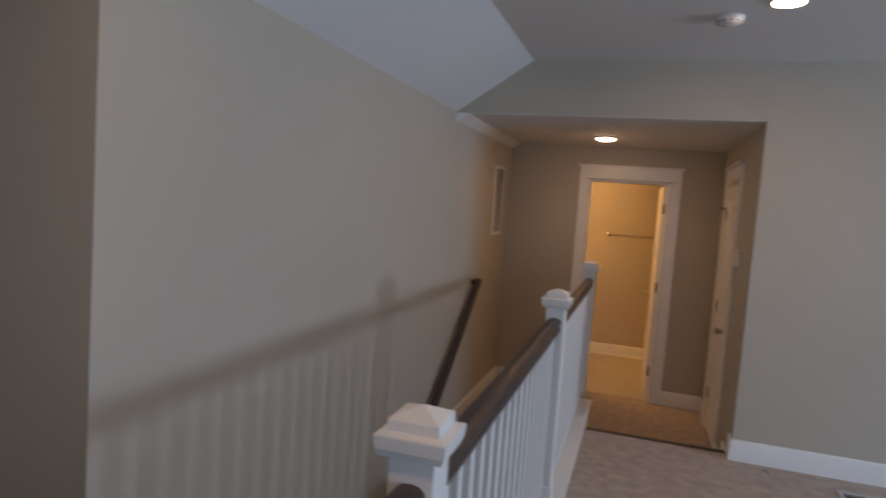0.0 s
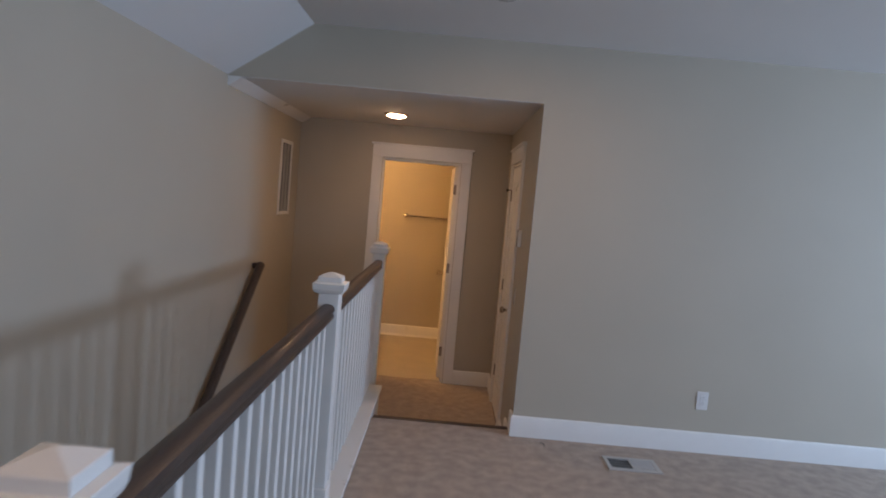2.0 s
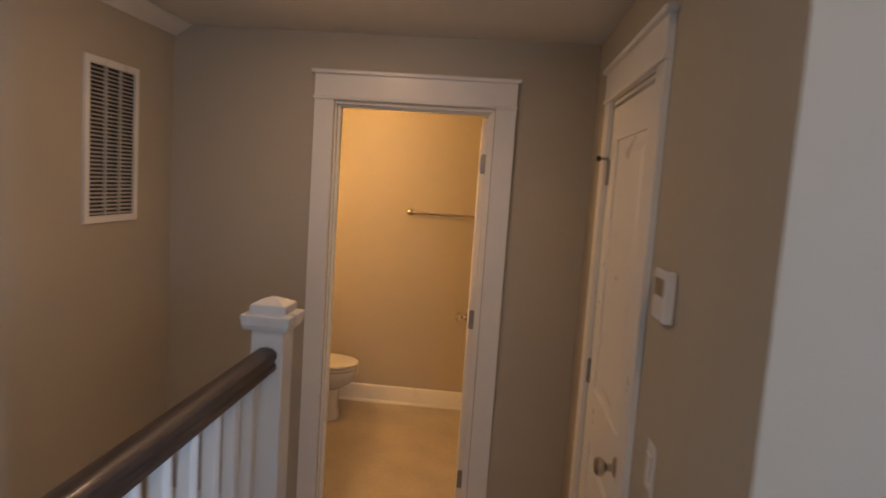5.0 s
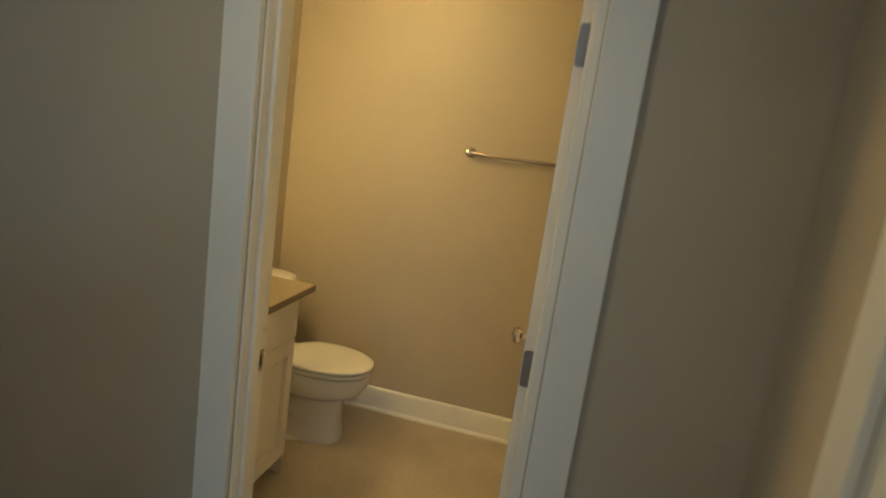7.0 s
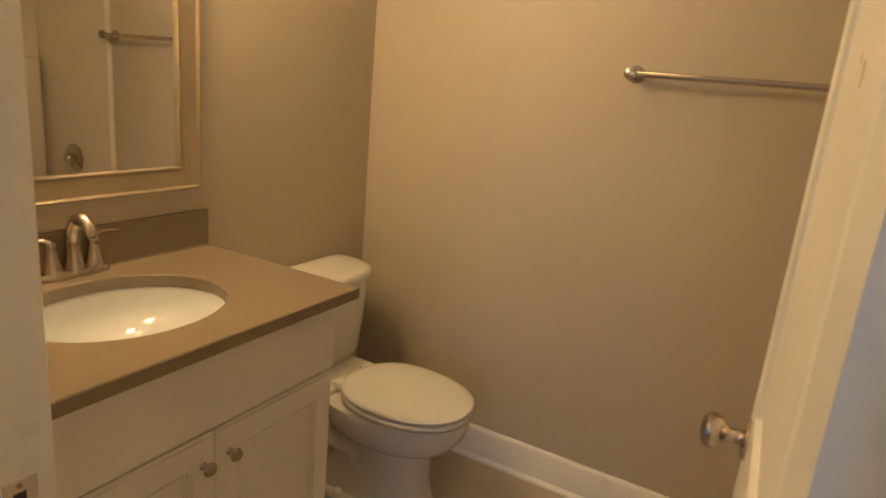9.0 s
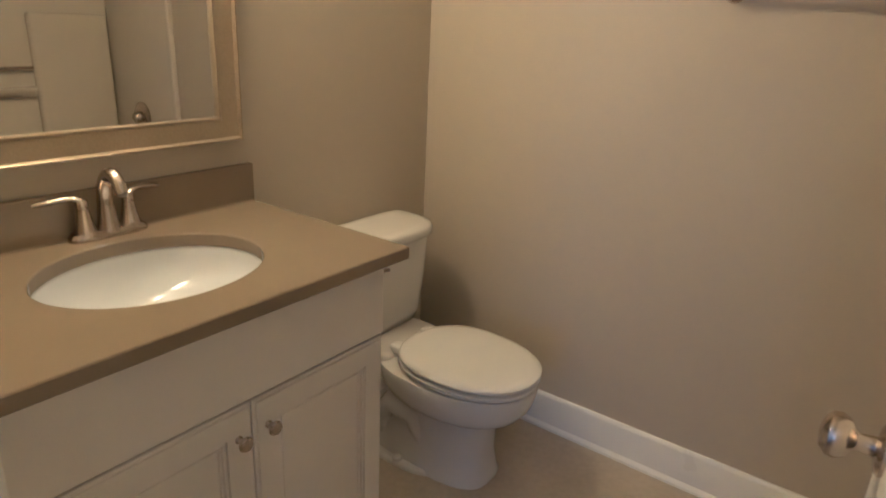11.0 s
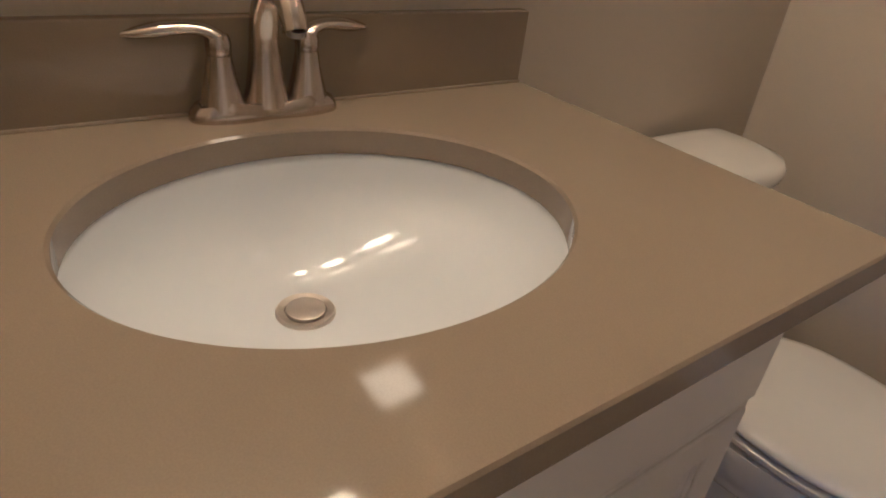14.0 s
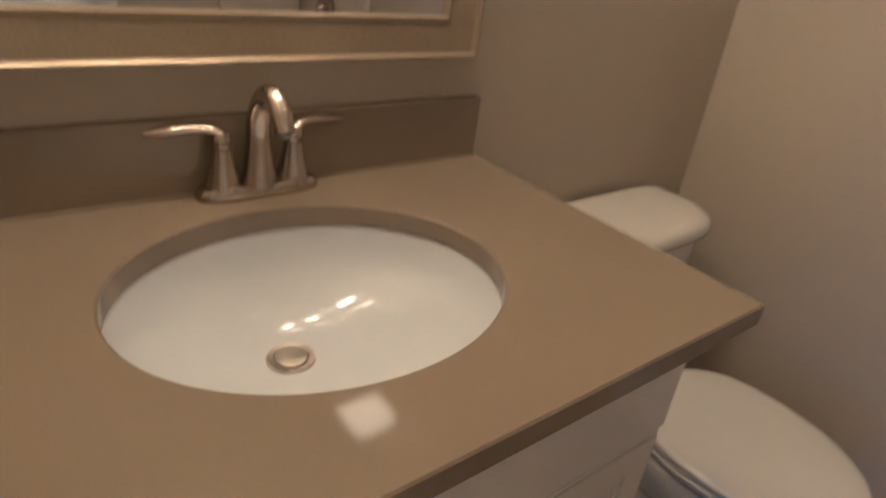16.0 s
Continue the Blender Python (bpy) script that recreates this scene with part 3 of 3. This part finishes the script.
part("body", box((-0.026, -0.050, -0.060), (-0.0005, 0.050, 0.060), 0.006), PLASTIC, th)
part("display", box((-0.0275, -0.034, 0.0), (-0.0255, 0.034, 0.040), 0.001), HINGE, th, "grey thermostat display")
sw = thing("light_switch", "white rocker light switch on the hall side wall", "light switch", "", (HALL_R, -1.43, 1.10))
part("plate", box((-0.006, -0.036, -0.058), (-0.0003, 0.036, 0.058), 0.002), PLASTIC, sw)
part("rocker", box((-0.010, -0.016, -0.033), (-0.006, 0.016, 0.033), 0.002), PLASTIC, sw)

# ---------------------------------------------------------------- bathroom: vanity
VY0, VY1, VX = 0.145, 1.043, 0.434       # cabinet front face at VX
TOP, SLAB = 0.893, 0.031
van = thing("vanity_cabinet", "white painted vanity cabinet with two shaker doors", "vanity", "", (BX0, VY0, 0.003))
W, D, H = VY1 - VY0, VX - BX0 - 0.02, TOP - SLAB - 0.003
part("body", boxes(((0, 0, 0.09), (D, W, 0.60)), ((0, 0.0, 0), (D - 0.07, W, 0.09)), ((D - 0.02, 0, 0.60), (D, W, H)), ((0, 0, 0.60), (D - 0.02, 0.018, H)), ((0, W - 0.018, 0.60), (D - 0.02, W, H))), CABINET, van)
part("side_panel", box((0.001, W, 0.0), (D + 0.001, W + 0.003, H), 0.001), CABINET, van)


def slab(y0, y1, z0, z1):
    return box((D + 0.0005, y0, z0), (D + 0.020, y1, z1), 0.003)


DRAW_Z = 0.650
part("drawer_front", slab(0.012, W - 0.012, DRAW_Z + 0.008, H - 0.020), CABINET, van, "plain white false drawer front")
part("top_batten", box((D + 0.0002, 0.004, H - 0.016), (D + 0.024, W - 0.002, H - 0.0005), 0.002), CABINET, van)
SPLIT = 0.643 - VY0
for y0, y1, ky in ((0.012, SPLIT - 0.0015, SPLIT - 0.036), (SPLIT + 0.0015, W - 0.012, SPLIT + 0.036)):
    z0, z1, s = 0.105, DRAW_Z, 0.062
    dr = part("door", rect_frame(y0, y1, z0, z1, s, D + 0.0005, D + 0.0155), CABINET, van)
    part("raised_frame", rect_frame(y0 + 0.008, y1 - 0.008, z0 + 0.008, z1 - 0.008, s - 0.008, D + 0.015, D + 0.020), CABINET, dr)
    part("inner_bead", rect_frame(y0 + s + 0.012, y1 - s - 0.012, z0 + s + 0.012, z1 - s - 0.012, 0.005, D + 0.009, D + 0.0130), CABINET, dr)
    part("door_panel", box((D + 0.001, y0 + s - 0.004, z0 + s - 0.004), (D + 0.010, y1 - s + 0.004, z1 - s + 0.004)), CABINET, dr)
    part("bead", rect_frame(y0 + s, y1 - s, z0 + s, z1 - s, 0.008, D + 0.009, D + 0.0155), CABINET, dr)
    part("knob", lathe([(0.009, 0), (0.009, 0.002), (0.0055, 0.005), (0.005, 0.013), (0.009, 0.017), (0.0155, 0.020), (0.0165, 0.024), (0.013, 0.029), (0.004, 0.031)],
                       pose(D + 0.020, ky, 0.580, 0, 90, 0), 22), NICKEL, dr, "satin nickel mushroom cabinet knob", True)

# stone top with an oval cut-out
SX, SY, SA, SB = 0.196, 0.603, 0.187, 0.225          # sink centre and half sizes along x and y
TX0, TX1, TY0, TY1 = BX0, 0.491, 0.136, 1.053


def top_mesh(n=96):
    bm = bmesh.new()
    inner, outer = [], []
    angles = [2 * math.pi * i / n for i in range(n)]
    corner = [math.atan2(y - SY, x - SX) % (2 * math.pi) for x, y in ((TX1, TY1), (TX0, TY1), (TX0, TY0), (TX1, TY0))]
    angles = sorted(angles + corner)
    for a in angles:
        c, s = math.cos(a), math.sin(a)
        k = 1 / math.sqrt((c / SA) ** 2 + (s / SB) ** 2)
        inner.append((SX + k * c, SY + k * s))
        r = min(((TX1 if c > 0 else TX0) - SX) / c if abs(c) > 1e-9 else 9, ((TY1 if s > 0 else TY0) - SY) / s if abs(s) > 1e-9 else 9)
        outer.append((SX + r * c, SY + r * s))

    def grow(ring, e):
        return [(SX + (x - SX) * e, SY + (y - SY) * e) for x, y in ring]

    def inset(ring, e):
        return [(min(max(x, TX0), TX1 - e), min(max(y, TY0 + e), TY1 - e)) for x, y in ring]
    loops = [[Vector((x, y, TOP - SLAB)) for x, y in inner], [Vector((x, y, TOP - 0.003)) for x, y in inner], [Vector((x, y, TOP)) for x, y in grow(inner, 1.014)],
             [Vector((x, y, TOP)) for x, y in inset(outer, 0.0025)], [Vector((x, y, TOP - 0.0025)) for x, y in outer],
             [Vector((x, y, TOP - SLAB + 0.0025)) for x, y in outer], [Vector((x, y, TOP - SLAB)) for x, y in inset(outer, 0.0025)], [Vector((x, y, TOP - SLAB)) for x, y in inner]]
    add_loft(bm, loops, cap=False)
    bmesh.ops.remove_doubles(bm, verts=bm.verts, dist=0.00001)
    return bm


top = thing("countertop", "taupe polished stone vanity countertop with oval cut-out", "countertop", "", (0, 0, 0))
part("slab", top_mesh(), QUARTZ, top, "", 25)
part("backsplash", box((BX0, TY0, TOP + 0.0004), (BX0 + 0.020, TY1 - 0.002, TOP + 0.105), 0.002), QUARTZ, top)
part("side_splash", box((BX0 + 0.0205, TY0 - 0.009, TOP + 0.0004), (0.47, TY0 + 0.009, TOP + 0.105), 0.002), QUARTZ, top)
part("caulk", tube([(BX0 + 0.021, TY0 + 0.01, TOP + 0.001), (BX0 + 0.021, TY1 - 0.003, TOP + 0.001)], 0.0028, 8), QUARTZ, top)

# undermount basin
basin = thing("sink_basin", "white oval undermount porcelain sink", "sink", "", (SX, SY, TOP - SLAB - 0.001))
rings = []
for e, z in ((1.02, 0.0), (1.008, -0.002), (0.998, -0.008), (0.980, -0.020), (0.950, -0.034), (0.900, -0.049), (0.82, -0.063), (0.70, -0.080), (0.56, -0.095), (0.44, -0.1055),
             (0.34, -0.1128), (0.26, -0.1165), (0.19, -0.1187), (0.135, -0.1195)):
    rings.append([Vector((SA * e * math.cos(t) - 0.056 * (z / 0.1195) ** 2, SB * e * math.sin(t) - 0.009 * (z / 0.1195) ** 2, z)) for t in [2 * math.pi * i / 96 for i in range(96)]])
bm = loft(rings, cap=False)
add_loft(bm, [[v * 1 for v in rings[0]], [Vector((v.x * 1.03, v.y * 1.03, v.z)) for v in rings[0]],
              [Vector((v.x * 1.05, v.y * 1.05, -0.05)) for v in rings[0]], [Vector((v.x * 0.70 - 0.03, v.y * 0.70, -0.115)) for v in rings[0]],
              [Vector((v.x * 0.18 - 0.056, v.y * 0.18, -0.145)) for v in rings[0]]], cap=False)
bmesh.ops.remove_doubles(bm, verts=bm.verts, dist=0.00001)
part("bowl", bm, CHINA, basin, "", 60)
part("drain_flange", lathe([(0.012, -0.137), (0.0215, -0.129), (0.0225, -0.1195), (0.030, -0.1180), (0.031, -0.1195), (0.0315, -0.1235)], pose(-0.056, -0.009, 0.003), 36), SATIN, basin, "brushed nickel drain flange", True)
part("drain_stopper", lathe([(0.0185, -0.129), (0.0212, -0.1190), (0.0205, -0.1168), (0.0170, -0.1160), (0.002, -0.1157)], pose(-0.056, -0.009, 0.003), 32), SATIN, basin, "round nickel pop-up stopper", True)

# centerset faucet
FX, FY = -0.050, 0.635
fa = thing("faucet", "brushed nickel two-handle bathroom faucet on the vanity top", "faucet", "", (FX, FY, TOP + 0.0003))
rings = []
for z, e in ((0, 1.0), (0.004, 1.0), (0.010, 0.96), (0.016, 0.86)):
    ring = []
    for i in range(64):
        a = 2 * math.pi * i / 64
        y = 0.088 * math.copysign(abs(math.sin(a)) ** 0.9, math.sin(a))
        pinch = 0.80 + 0.20 * min(1.0, abs(y) / 0.045)
        lift = 0.008 * max(0.0, 1 - abs(abs(y) - 0.05) / 0.035) if z > 0.005 else 0.0
        ring.append(Vector((0.029 * pinch * math.copysign(abs(math.cos(a)) ** 0.7, math.cos(a)) * e, y * (0.5 + 0.5 * e), z + lift)))
    rings.append(ring)
part("base", loft(rings), NICKEL, fa, "", 50)
path = [Vector((0, 0, 0.012)), Vector((0, 0, 0.035)), Vector((0, 0, 0.06))] + bezier((0, 0, 0.082), (0.0, 0, 0.142), (0.056, 0, 0.178), (0.082, 0, 0.110), 18)
rad = [0.0265, 0.0215, 0.0185] + [0.0165 - 0.0030 * i / 17 for i in range(18)]
part("spout", tube(path, rad, 22), NICKEL, fa, "arched brushed nickel spout", 50)
part("aerator", lathe([(0.0095, -0.002), (0.0095, 0.004)], Matrix.Translation((0.0823, 0, 0.109)) @ pose(0, 0, 0, 0, 14, 0), 16), HINGE, fa)
for s in (-1, 1):
    hn = part("handle_post", lathe([(0.0255, 0.012), (0.0235, 0.020), (0.0185, 0.040), (0.0150, 0.058), (0.0135, 0.070), (0.0120, 0.0705), (0.0120, 0.0725), (0.0135, 0.073), (0.0138, 0.084), (0.0112, 0.091), (0.004, 0.093)],
                                   pose(0, 0.051 * s, 0), 26), NICKEL, fa, "", 50)
    pts = bezier((0, 0.048 * s, 0.084), (-0.006, 0.066 * s, 0.107), (-0.016, 0.098 * s, 0.092), (-0.032, 0.158 * s, 0.087), 14)
    rr = [0.0125, 0.0116, 0.0104, 0.0096, 0.0092, 0.0092, 0.0096, 0.0104, 0.0112, 0.0114, 0.0106, 0.0086, 0.0056, 0.0018]
    part("lever", tube(pts, [r * 1.12 for r in rr], 16, 0.62), NICKEL, hn, "curved nickel lever handle", 60)
rod = part("lift_rod", tube([(-0.024, 0, 0.012), (-0.024, 0, 0.100)], 0.003, 10), NICKEL, fa)
part("rod_knob", lathe([(0.003, 0.098), (0.006, 0.102), (0.0065, 0.108), (0.003, 0.112)], pose(-0.024, 0, 0), 14), NICKEL, rod, "", True)

# framed mirror
MY0, MY1, MZ0, MZ1 = 0.266, 1.017, 1.067, 1.80
mi = thing("mirror", "wall mirror in a champagne metallic moulded frame", "mirror", "", (BX0, 0, 0))
prof = [(0, 0.002), (0, 0.021), (0.002, 0.026), (0.006, 0.0275), (0.009, 0.025), (0.011, 0.0205), (0.014, 0.020), (0.054, 0.0145), (0.057, 0.0165), (0.061, 0.0165), (0.063, 0.013), (0.064, 0.002)]
rings = []
for i, h in prof:
    rings.append([Vector((h * 1.3, y, z)) for y, z in ((MY0 + i, MZ0 + i), (MY1 - i, MZ0 + i), (MY1 - i, MZ1 - i), (MY0 + i, MZ1 - i))])
part("mirror_frame", loft(rings + [rings[0]], cap=False), CHAMPAGNE, mi, "", 20)
part("mirror_glass", box((0.004, MY0 + 0.058, MZ0 + 0.058), (0.010, MY1 - 0.058, MZ1 - 0.058)), MIRROR, mi)

# vanity light above it
vl = thing("vanity_light", "brushed nickel bar with three glowing glass shades", "wall lamp", "", (BX0, 0.635, 2.09))
part("backplate", box((0.0005, -0.29, -0.035), (0.022, 0.29, 0.035), 0.006), NICKEL, vl)
for y in (-0.225, 0.0, 0.225):
    arm = part("arm", tube([(0.02, y, 0.0), (0.10, y, 0.014), (0.127, y, 0.0), (0.135, y, -0.03)], 0.008), NICKEL, vl, "", True)
    part("shade", lathe([(0.020, -0.03), (0.032, -0.045), (0.045, -0.075), (0.055, -0.115), (0.057, -0.135), (0.045, -0.140), (0.01, -0.141)], pose(0.135, y, 0), 28), BATH_GLOW, arm, "glowing frosted glass shade", True)

# ceiling fan light
fl = thing("exhaust_fan_light", "square white ceiling exhaust fan with glowing lens", "ceiling light", "", (0.75, 1.455, CEIL_H))
part("grille", boxes(((-0.15, -0.15, -0.014), (-0.10, 0.15, -0.0004)), ((0.10, -0.15, -0.014), (0.15, 0.15, -0.0004)), ((-0.10, -0.15, -0.014), (0.10, -0.10, -0.0004)), ((-0.10, 0.10, -0.014), (0.10, 0.15, -0.0004)), bevel=0.003), PLASTIC, fl)
part("lens", box((-0.0995, -0.0995, -0.012), (0.0995, 0.0995, -0.001), 0.002), FAN_GLOW, fl, "glowing square lens")

# ---------------------------------------------------------------- bathroom: toilet
TYC = 1.453
to = thing("toilet", "white two-piece porcelain toilet with closed lid", "toilet", "", (0, TYC, 0.003))


def bowl_ring(z, x0, x1, half, power=2.3):
    mid = x0 + (x1 - x0) * 0.45
    return oval(mid, 0, z, x1 - mid, mid - x0, half, 44, power)


part("pedestal", loft([bowl_ring(z, a, b, h, p) for z, a, b, h, p in ((0, 0.06, 0.530, 0.118, 3.2), (0.012, 0.058, 0.532, 0.120, 3.2), (0.030, 0.07, 0.526, 0.113, 3.0), (0.10, 0.10, 0.515, 0.106, 2.8),
     (0.20, 0.13, 0.520, 0.106, 2.6), (0.235, 0.14, 0.535, 0.112, 2.4))]), PORCELAIN, to, "", 50)
part("bowl", loft([bowl_ring(z, a, b, h, p) for z, a, b, h, p in ((0.222, 0.16, 0.535, 0.112, 2.3), (0.240, 0.15, 0.572, 0.138, 2.2), (0.264, 0.13, 0.607, 0.160, 2.2), (0.295, 0.11, 0.630, 0.175, 2.2), (0.325, 0.10, 0.640, 0.181, 2.2), (0.354, 0.09, 0.645, 0.184, 2.2),
     (0.364, 0.09, 0.640, 0.182, 2.2), (0.3675, 0.10, 0.626, 0.172, 2.2))]), PORCELAIN, to, "", 50)
part("tank_shelf", box((-0.06, -0.150, 0.30), (0.20, 0.150, 0.392), 0.03, 4), PORCELAIN, to, "", 50)
for s in (-1, 1):
    part("trapway", tube([(0.15, 0.057 * s, 0.03), (0.13, 0.072 * s, 0.12), (0.19, 0.080 * s, 0.20), (0.28, 0.076 * s, 0.18), (0.32, 0.062 * s, 0.08), (0.36, 0.07 * s, 0.03)], [0.03, 0.042, 0.048, 0.046, 0.04, 0.03], 16), PORCELAIN, to, "", 60)
    part("bolt_cap", lathe([(0.016, 0.0), (0.015, 0.012), (0.008, 0.019), (0.002, 0.020)], pose(0.245, 0.128 * s, 0.014), 18), PLASTIC, to, "", True)
part("foot_flange", loft([bowl_ring(z, 0.06, 0.40, h, 3.0) for z, h in ((0, 0.145), (0.012, 0.145), (0.018, 0.138))]), PORCELAIN, to, "", 50)


def seat_ring(z, e, x0=0.195, x1=0.648, half=0.184):
    mid = x0 + (x1 - x0) * 0.44
    return oval(mid, 0, z, (x1 - mid) * e, (mid - x0) * e, half * e, 56, 2.25)


part("seat", loft([seat_ring(0.3745, 0.86), seat_ring(0.3755, 0.985), seat_ring(0.379, 0.998), seat_ring(0.387, 0.998), seat_ring(0.3900, 0.975), seat_ring(0.3905, 0.86)]), PLASTIC, to, "white toilet seat", 40)
part("lid", loft([seat_ring(0.3975, 0.86), seat_ring(0.3985, 0.985), seat_ring(0.4015, 1.0), seat_ring(0.408, 1.0), seat_ring(0.4145, 0.965), seat_ring(0.4180, 0.87), seat_ring(0.4205, 0.6), seat_ring(0.4215, 0.2)]), PLASTIC, to, "closed white toilet lid", 50)
for s in (-1, 1):
    part("seat_hinge", box((0.175, 0.075 * s - 0.024, 0.376), (0.222, 0.075 * s + 0.024, 0.408), 0.008, 3), PLASTIC, to, "", 50)


def tank_ring(z, x0, x1, half, power=5.0):
    return oval(-0.03, 0, z, x1 + 0.03, -0.03 - x0, half, 64, power)


part("tank", loft([tank_ring(z, -0.066, b, h) for z, b, h in ((0.388, 0.085, 0.155), (0.395, 0.098, 0.166), (0.43, 0.110, 0.175), (0.56, 0.120, 0.186), (0.705, 0.128, 0.194))]), PORCELAIN, to, "", 50)
part("tank_lid", loft([tank_ring(z, a, b, h, p) for z, a, b, h, p in ((0.705, -0.07, 0.138, 0.202, 4.0), (0.712, -0.074, 0.152, 0.210, 3.6), (0.732, -0.074, 0.157, 0.213, 3.4), (0.746, -0.070, 0.148, 0.206, 3.4), (0.752, -0.055, 0.12, 0.185, 3.4), (0.754, -0.04, 0.06, 0.12, 3.2))]),
     PORCELAIN, to, "white rounded tank lid", 50)
lev = part("flush_lever", lathe([(0.014, 0), (0.014, 0.005), (0.008, 0.010), (0.008, 0.018)], pose(0.127, -0.15, 0.655, 0, 90, 0), 16), NICKEL, to, "nickel flush lever", True)
part("lever_arm", tube([(0.142, -0.155, 0.655), (0.146, -0.12, 0.652), (0.144, -0.075, 0.646)], [0.006, 0.006, 0.007], 10), NICKEL, lev, "", True)
part("supply_line", tube([(-0.03, -0.15, 0.39), (-0.03, -0.17, 0.30), (-0.05, -0.20, 0.20), (-0.07, -0.20, 0.17)], 0.006), HINGE, to, "", True)

# towel bar on the far wall
tb = thing("towel_bar", "brushed nickel towel bar on the bathroom wall", "towel bar", "", (0.908, BY1, 1.494))
for x in (0.0, 0.61):
    part("post", lathe([(0.027, 0.0), (0.027, 0.004), (0.022, 0.010), (0.012, 0.018), (0.010, 0.050), (0.016, 0.058), (0.020, 0.070), (0.018, 0.080), (0.006, 0.085)], pose(x, 0, 0, 90, 0, 0), 26), NICKEL, tb, "", True)
part("bar", tube([(0.0, -0.068, 0), (0.61, -0.068, 0)], 0.0095, 18), NICKEL, tb, "", True)

# ---------------------------------------------------------------- bathroom: tub and surround, seen in the mirror
TUBX = 1.575
tub = thing("bathtub", "white fibreglass bathtub along the end wall", "bathtub", "", (TUBX, BY0, 0.003))
TW, TL = BX1 - TUBX - 0.004, BY1 - BY0 - 0.004
cx, cy = TW / 2, TL / 2


def tub_ring(z, hx, hy, power):
    return oval(cx, cy, z, hx, hx, hy, 56, power)


part("apron", box((0.0, 0.004, 0), (0.03, TL, 0.44), 0.006), FIBREGLASS, tub)
part("shell", loft([tub_ring(0.455, cx - 0.002, cy - 0.002, 30), tub_ring(0.460, cx - 0.008, cy - 0.008, 24), tub_ring(0.460, cx - 0.065, cy - 0.07, 6), tub_ring(0.440, cx - 0.080, cy - 0.09, 5),
                    tub_ring(0.20, cx - 0.12, cy - 0.16, 4), tub_ring(0.10, cx - 0.16, cy - 0.22, 3.5)]), FIBREGLASS, tub, "", 40)
su = thing("tub_surround", "white moulded fibreglass shower surround with soap ledge", "shower surround", "", (0, 0, 0.465))
SH = 1.45
part("back_panel", box((BX1 - 0.014, BY0 + 0.002, 0), (BX1 - 0.002, BY1 - 0.002, SH), 0.003), FIBREGLASS, su)
part("end_panel", box((TUBX, BY1 - 0.014, 0), (BX1 - 0.014, BY1 - 0.002, SH), 0.003), FIBREGLASS, su)
part("end_panel", box((TUBX, BY0 + 0.002, 0), (BX1 - 0.014, BY0 + 0.014, SH), 0.003), FIBREGLASS, su)
part("flange", box((TUBX - 0.028, BY1 - 0.030, -0.455), (TUBX + 0.004, BY1 - 0.001, SH + 0.02), 0.008, 3), FIBREGLASS, su, "white raised front edge")
part("raised_panel", box((BX1 - 0.060, 1.42, 0.05), (BX1 - 0.0135, BY1 - 0.03, 0.885), 0.018, 4), FIBREGLASS, su, "", 40)
part("raised_panel", box((BX1 - 0.060, BY0 + 0.03, 0.05), (BX1 - 0.0135, 0.52, 0.885), 0.018, 4), FIBREGLASS, su, "", 40)
part("soap_ledge", loft([oval(BX1 - 0.016, 0.98, z, 0.001, d, 0.455, 40, 2.6) for z, d in ((0.47, 0.03), (0.50, 0.075), (0.515, 0.078), (0.52, 0.070))]), FIBREGLASS, su, "", 40)
part("grab_bar", tube([(BX1 - 0.014, 0.56, 0.615), (BX1 - 0.055, 0.57, 0.615), (BX1 - 0.055, 1.40, 0.615), (BX1 - 0.014, 1.435, 0.615)], 0.009, 12), NICKEL, su, "slim bar above the soap ledge", True)
vv = thing("shower_valve", "round brushed nickel shower valve on the surround", "shower valve", "", (1.905, BY1 - 0.0145, 0.83))
part("escutcheon", lathe([(0.082, 0.0), (0.082, 0.004), (0.070, 0.010), (0.030, 0.016), (0.026, 0.045), (0.022, 0.050)], pose(0, 0, 0, 90, 0, 0), 32), NICKEL, vv, "", True)
part("lever", tube([(0, -0.046, 0), (-0.03, -0.052, -0.03), (-0.055, -0.050, -0.065)], [0.011, 0.009, 0.007], 12), NICKEL, vv, "", True)
sp = thing("tub_spout", "brushed nickel tub spout below the valve", "tub spout", "", (1.905, BY1 - 0.0145, 0.60))
part("body", tube([(0, 0, 0), (0, -0.06, 0), (0, -0.12, -0.008), (0, -0.135, -0.03)], [0.026, 0.025, 0.022, 0.018], 18), NICKEL, sp, "", True)
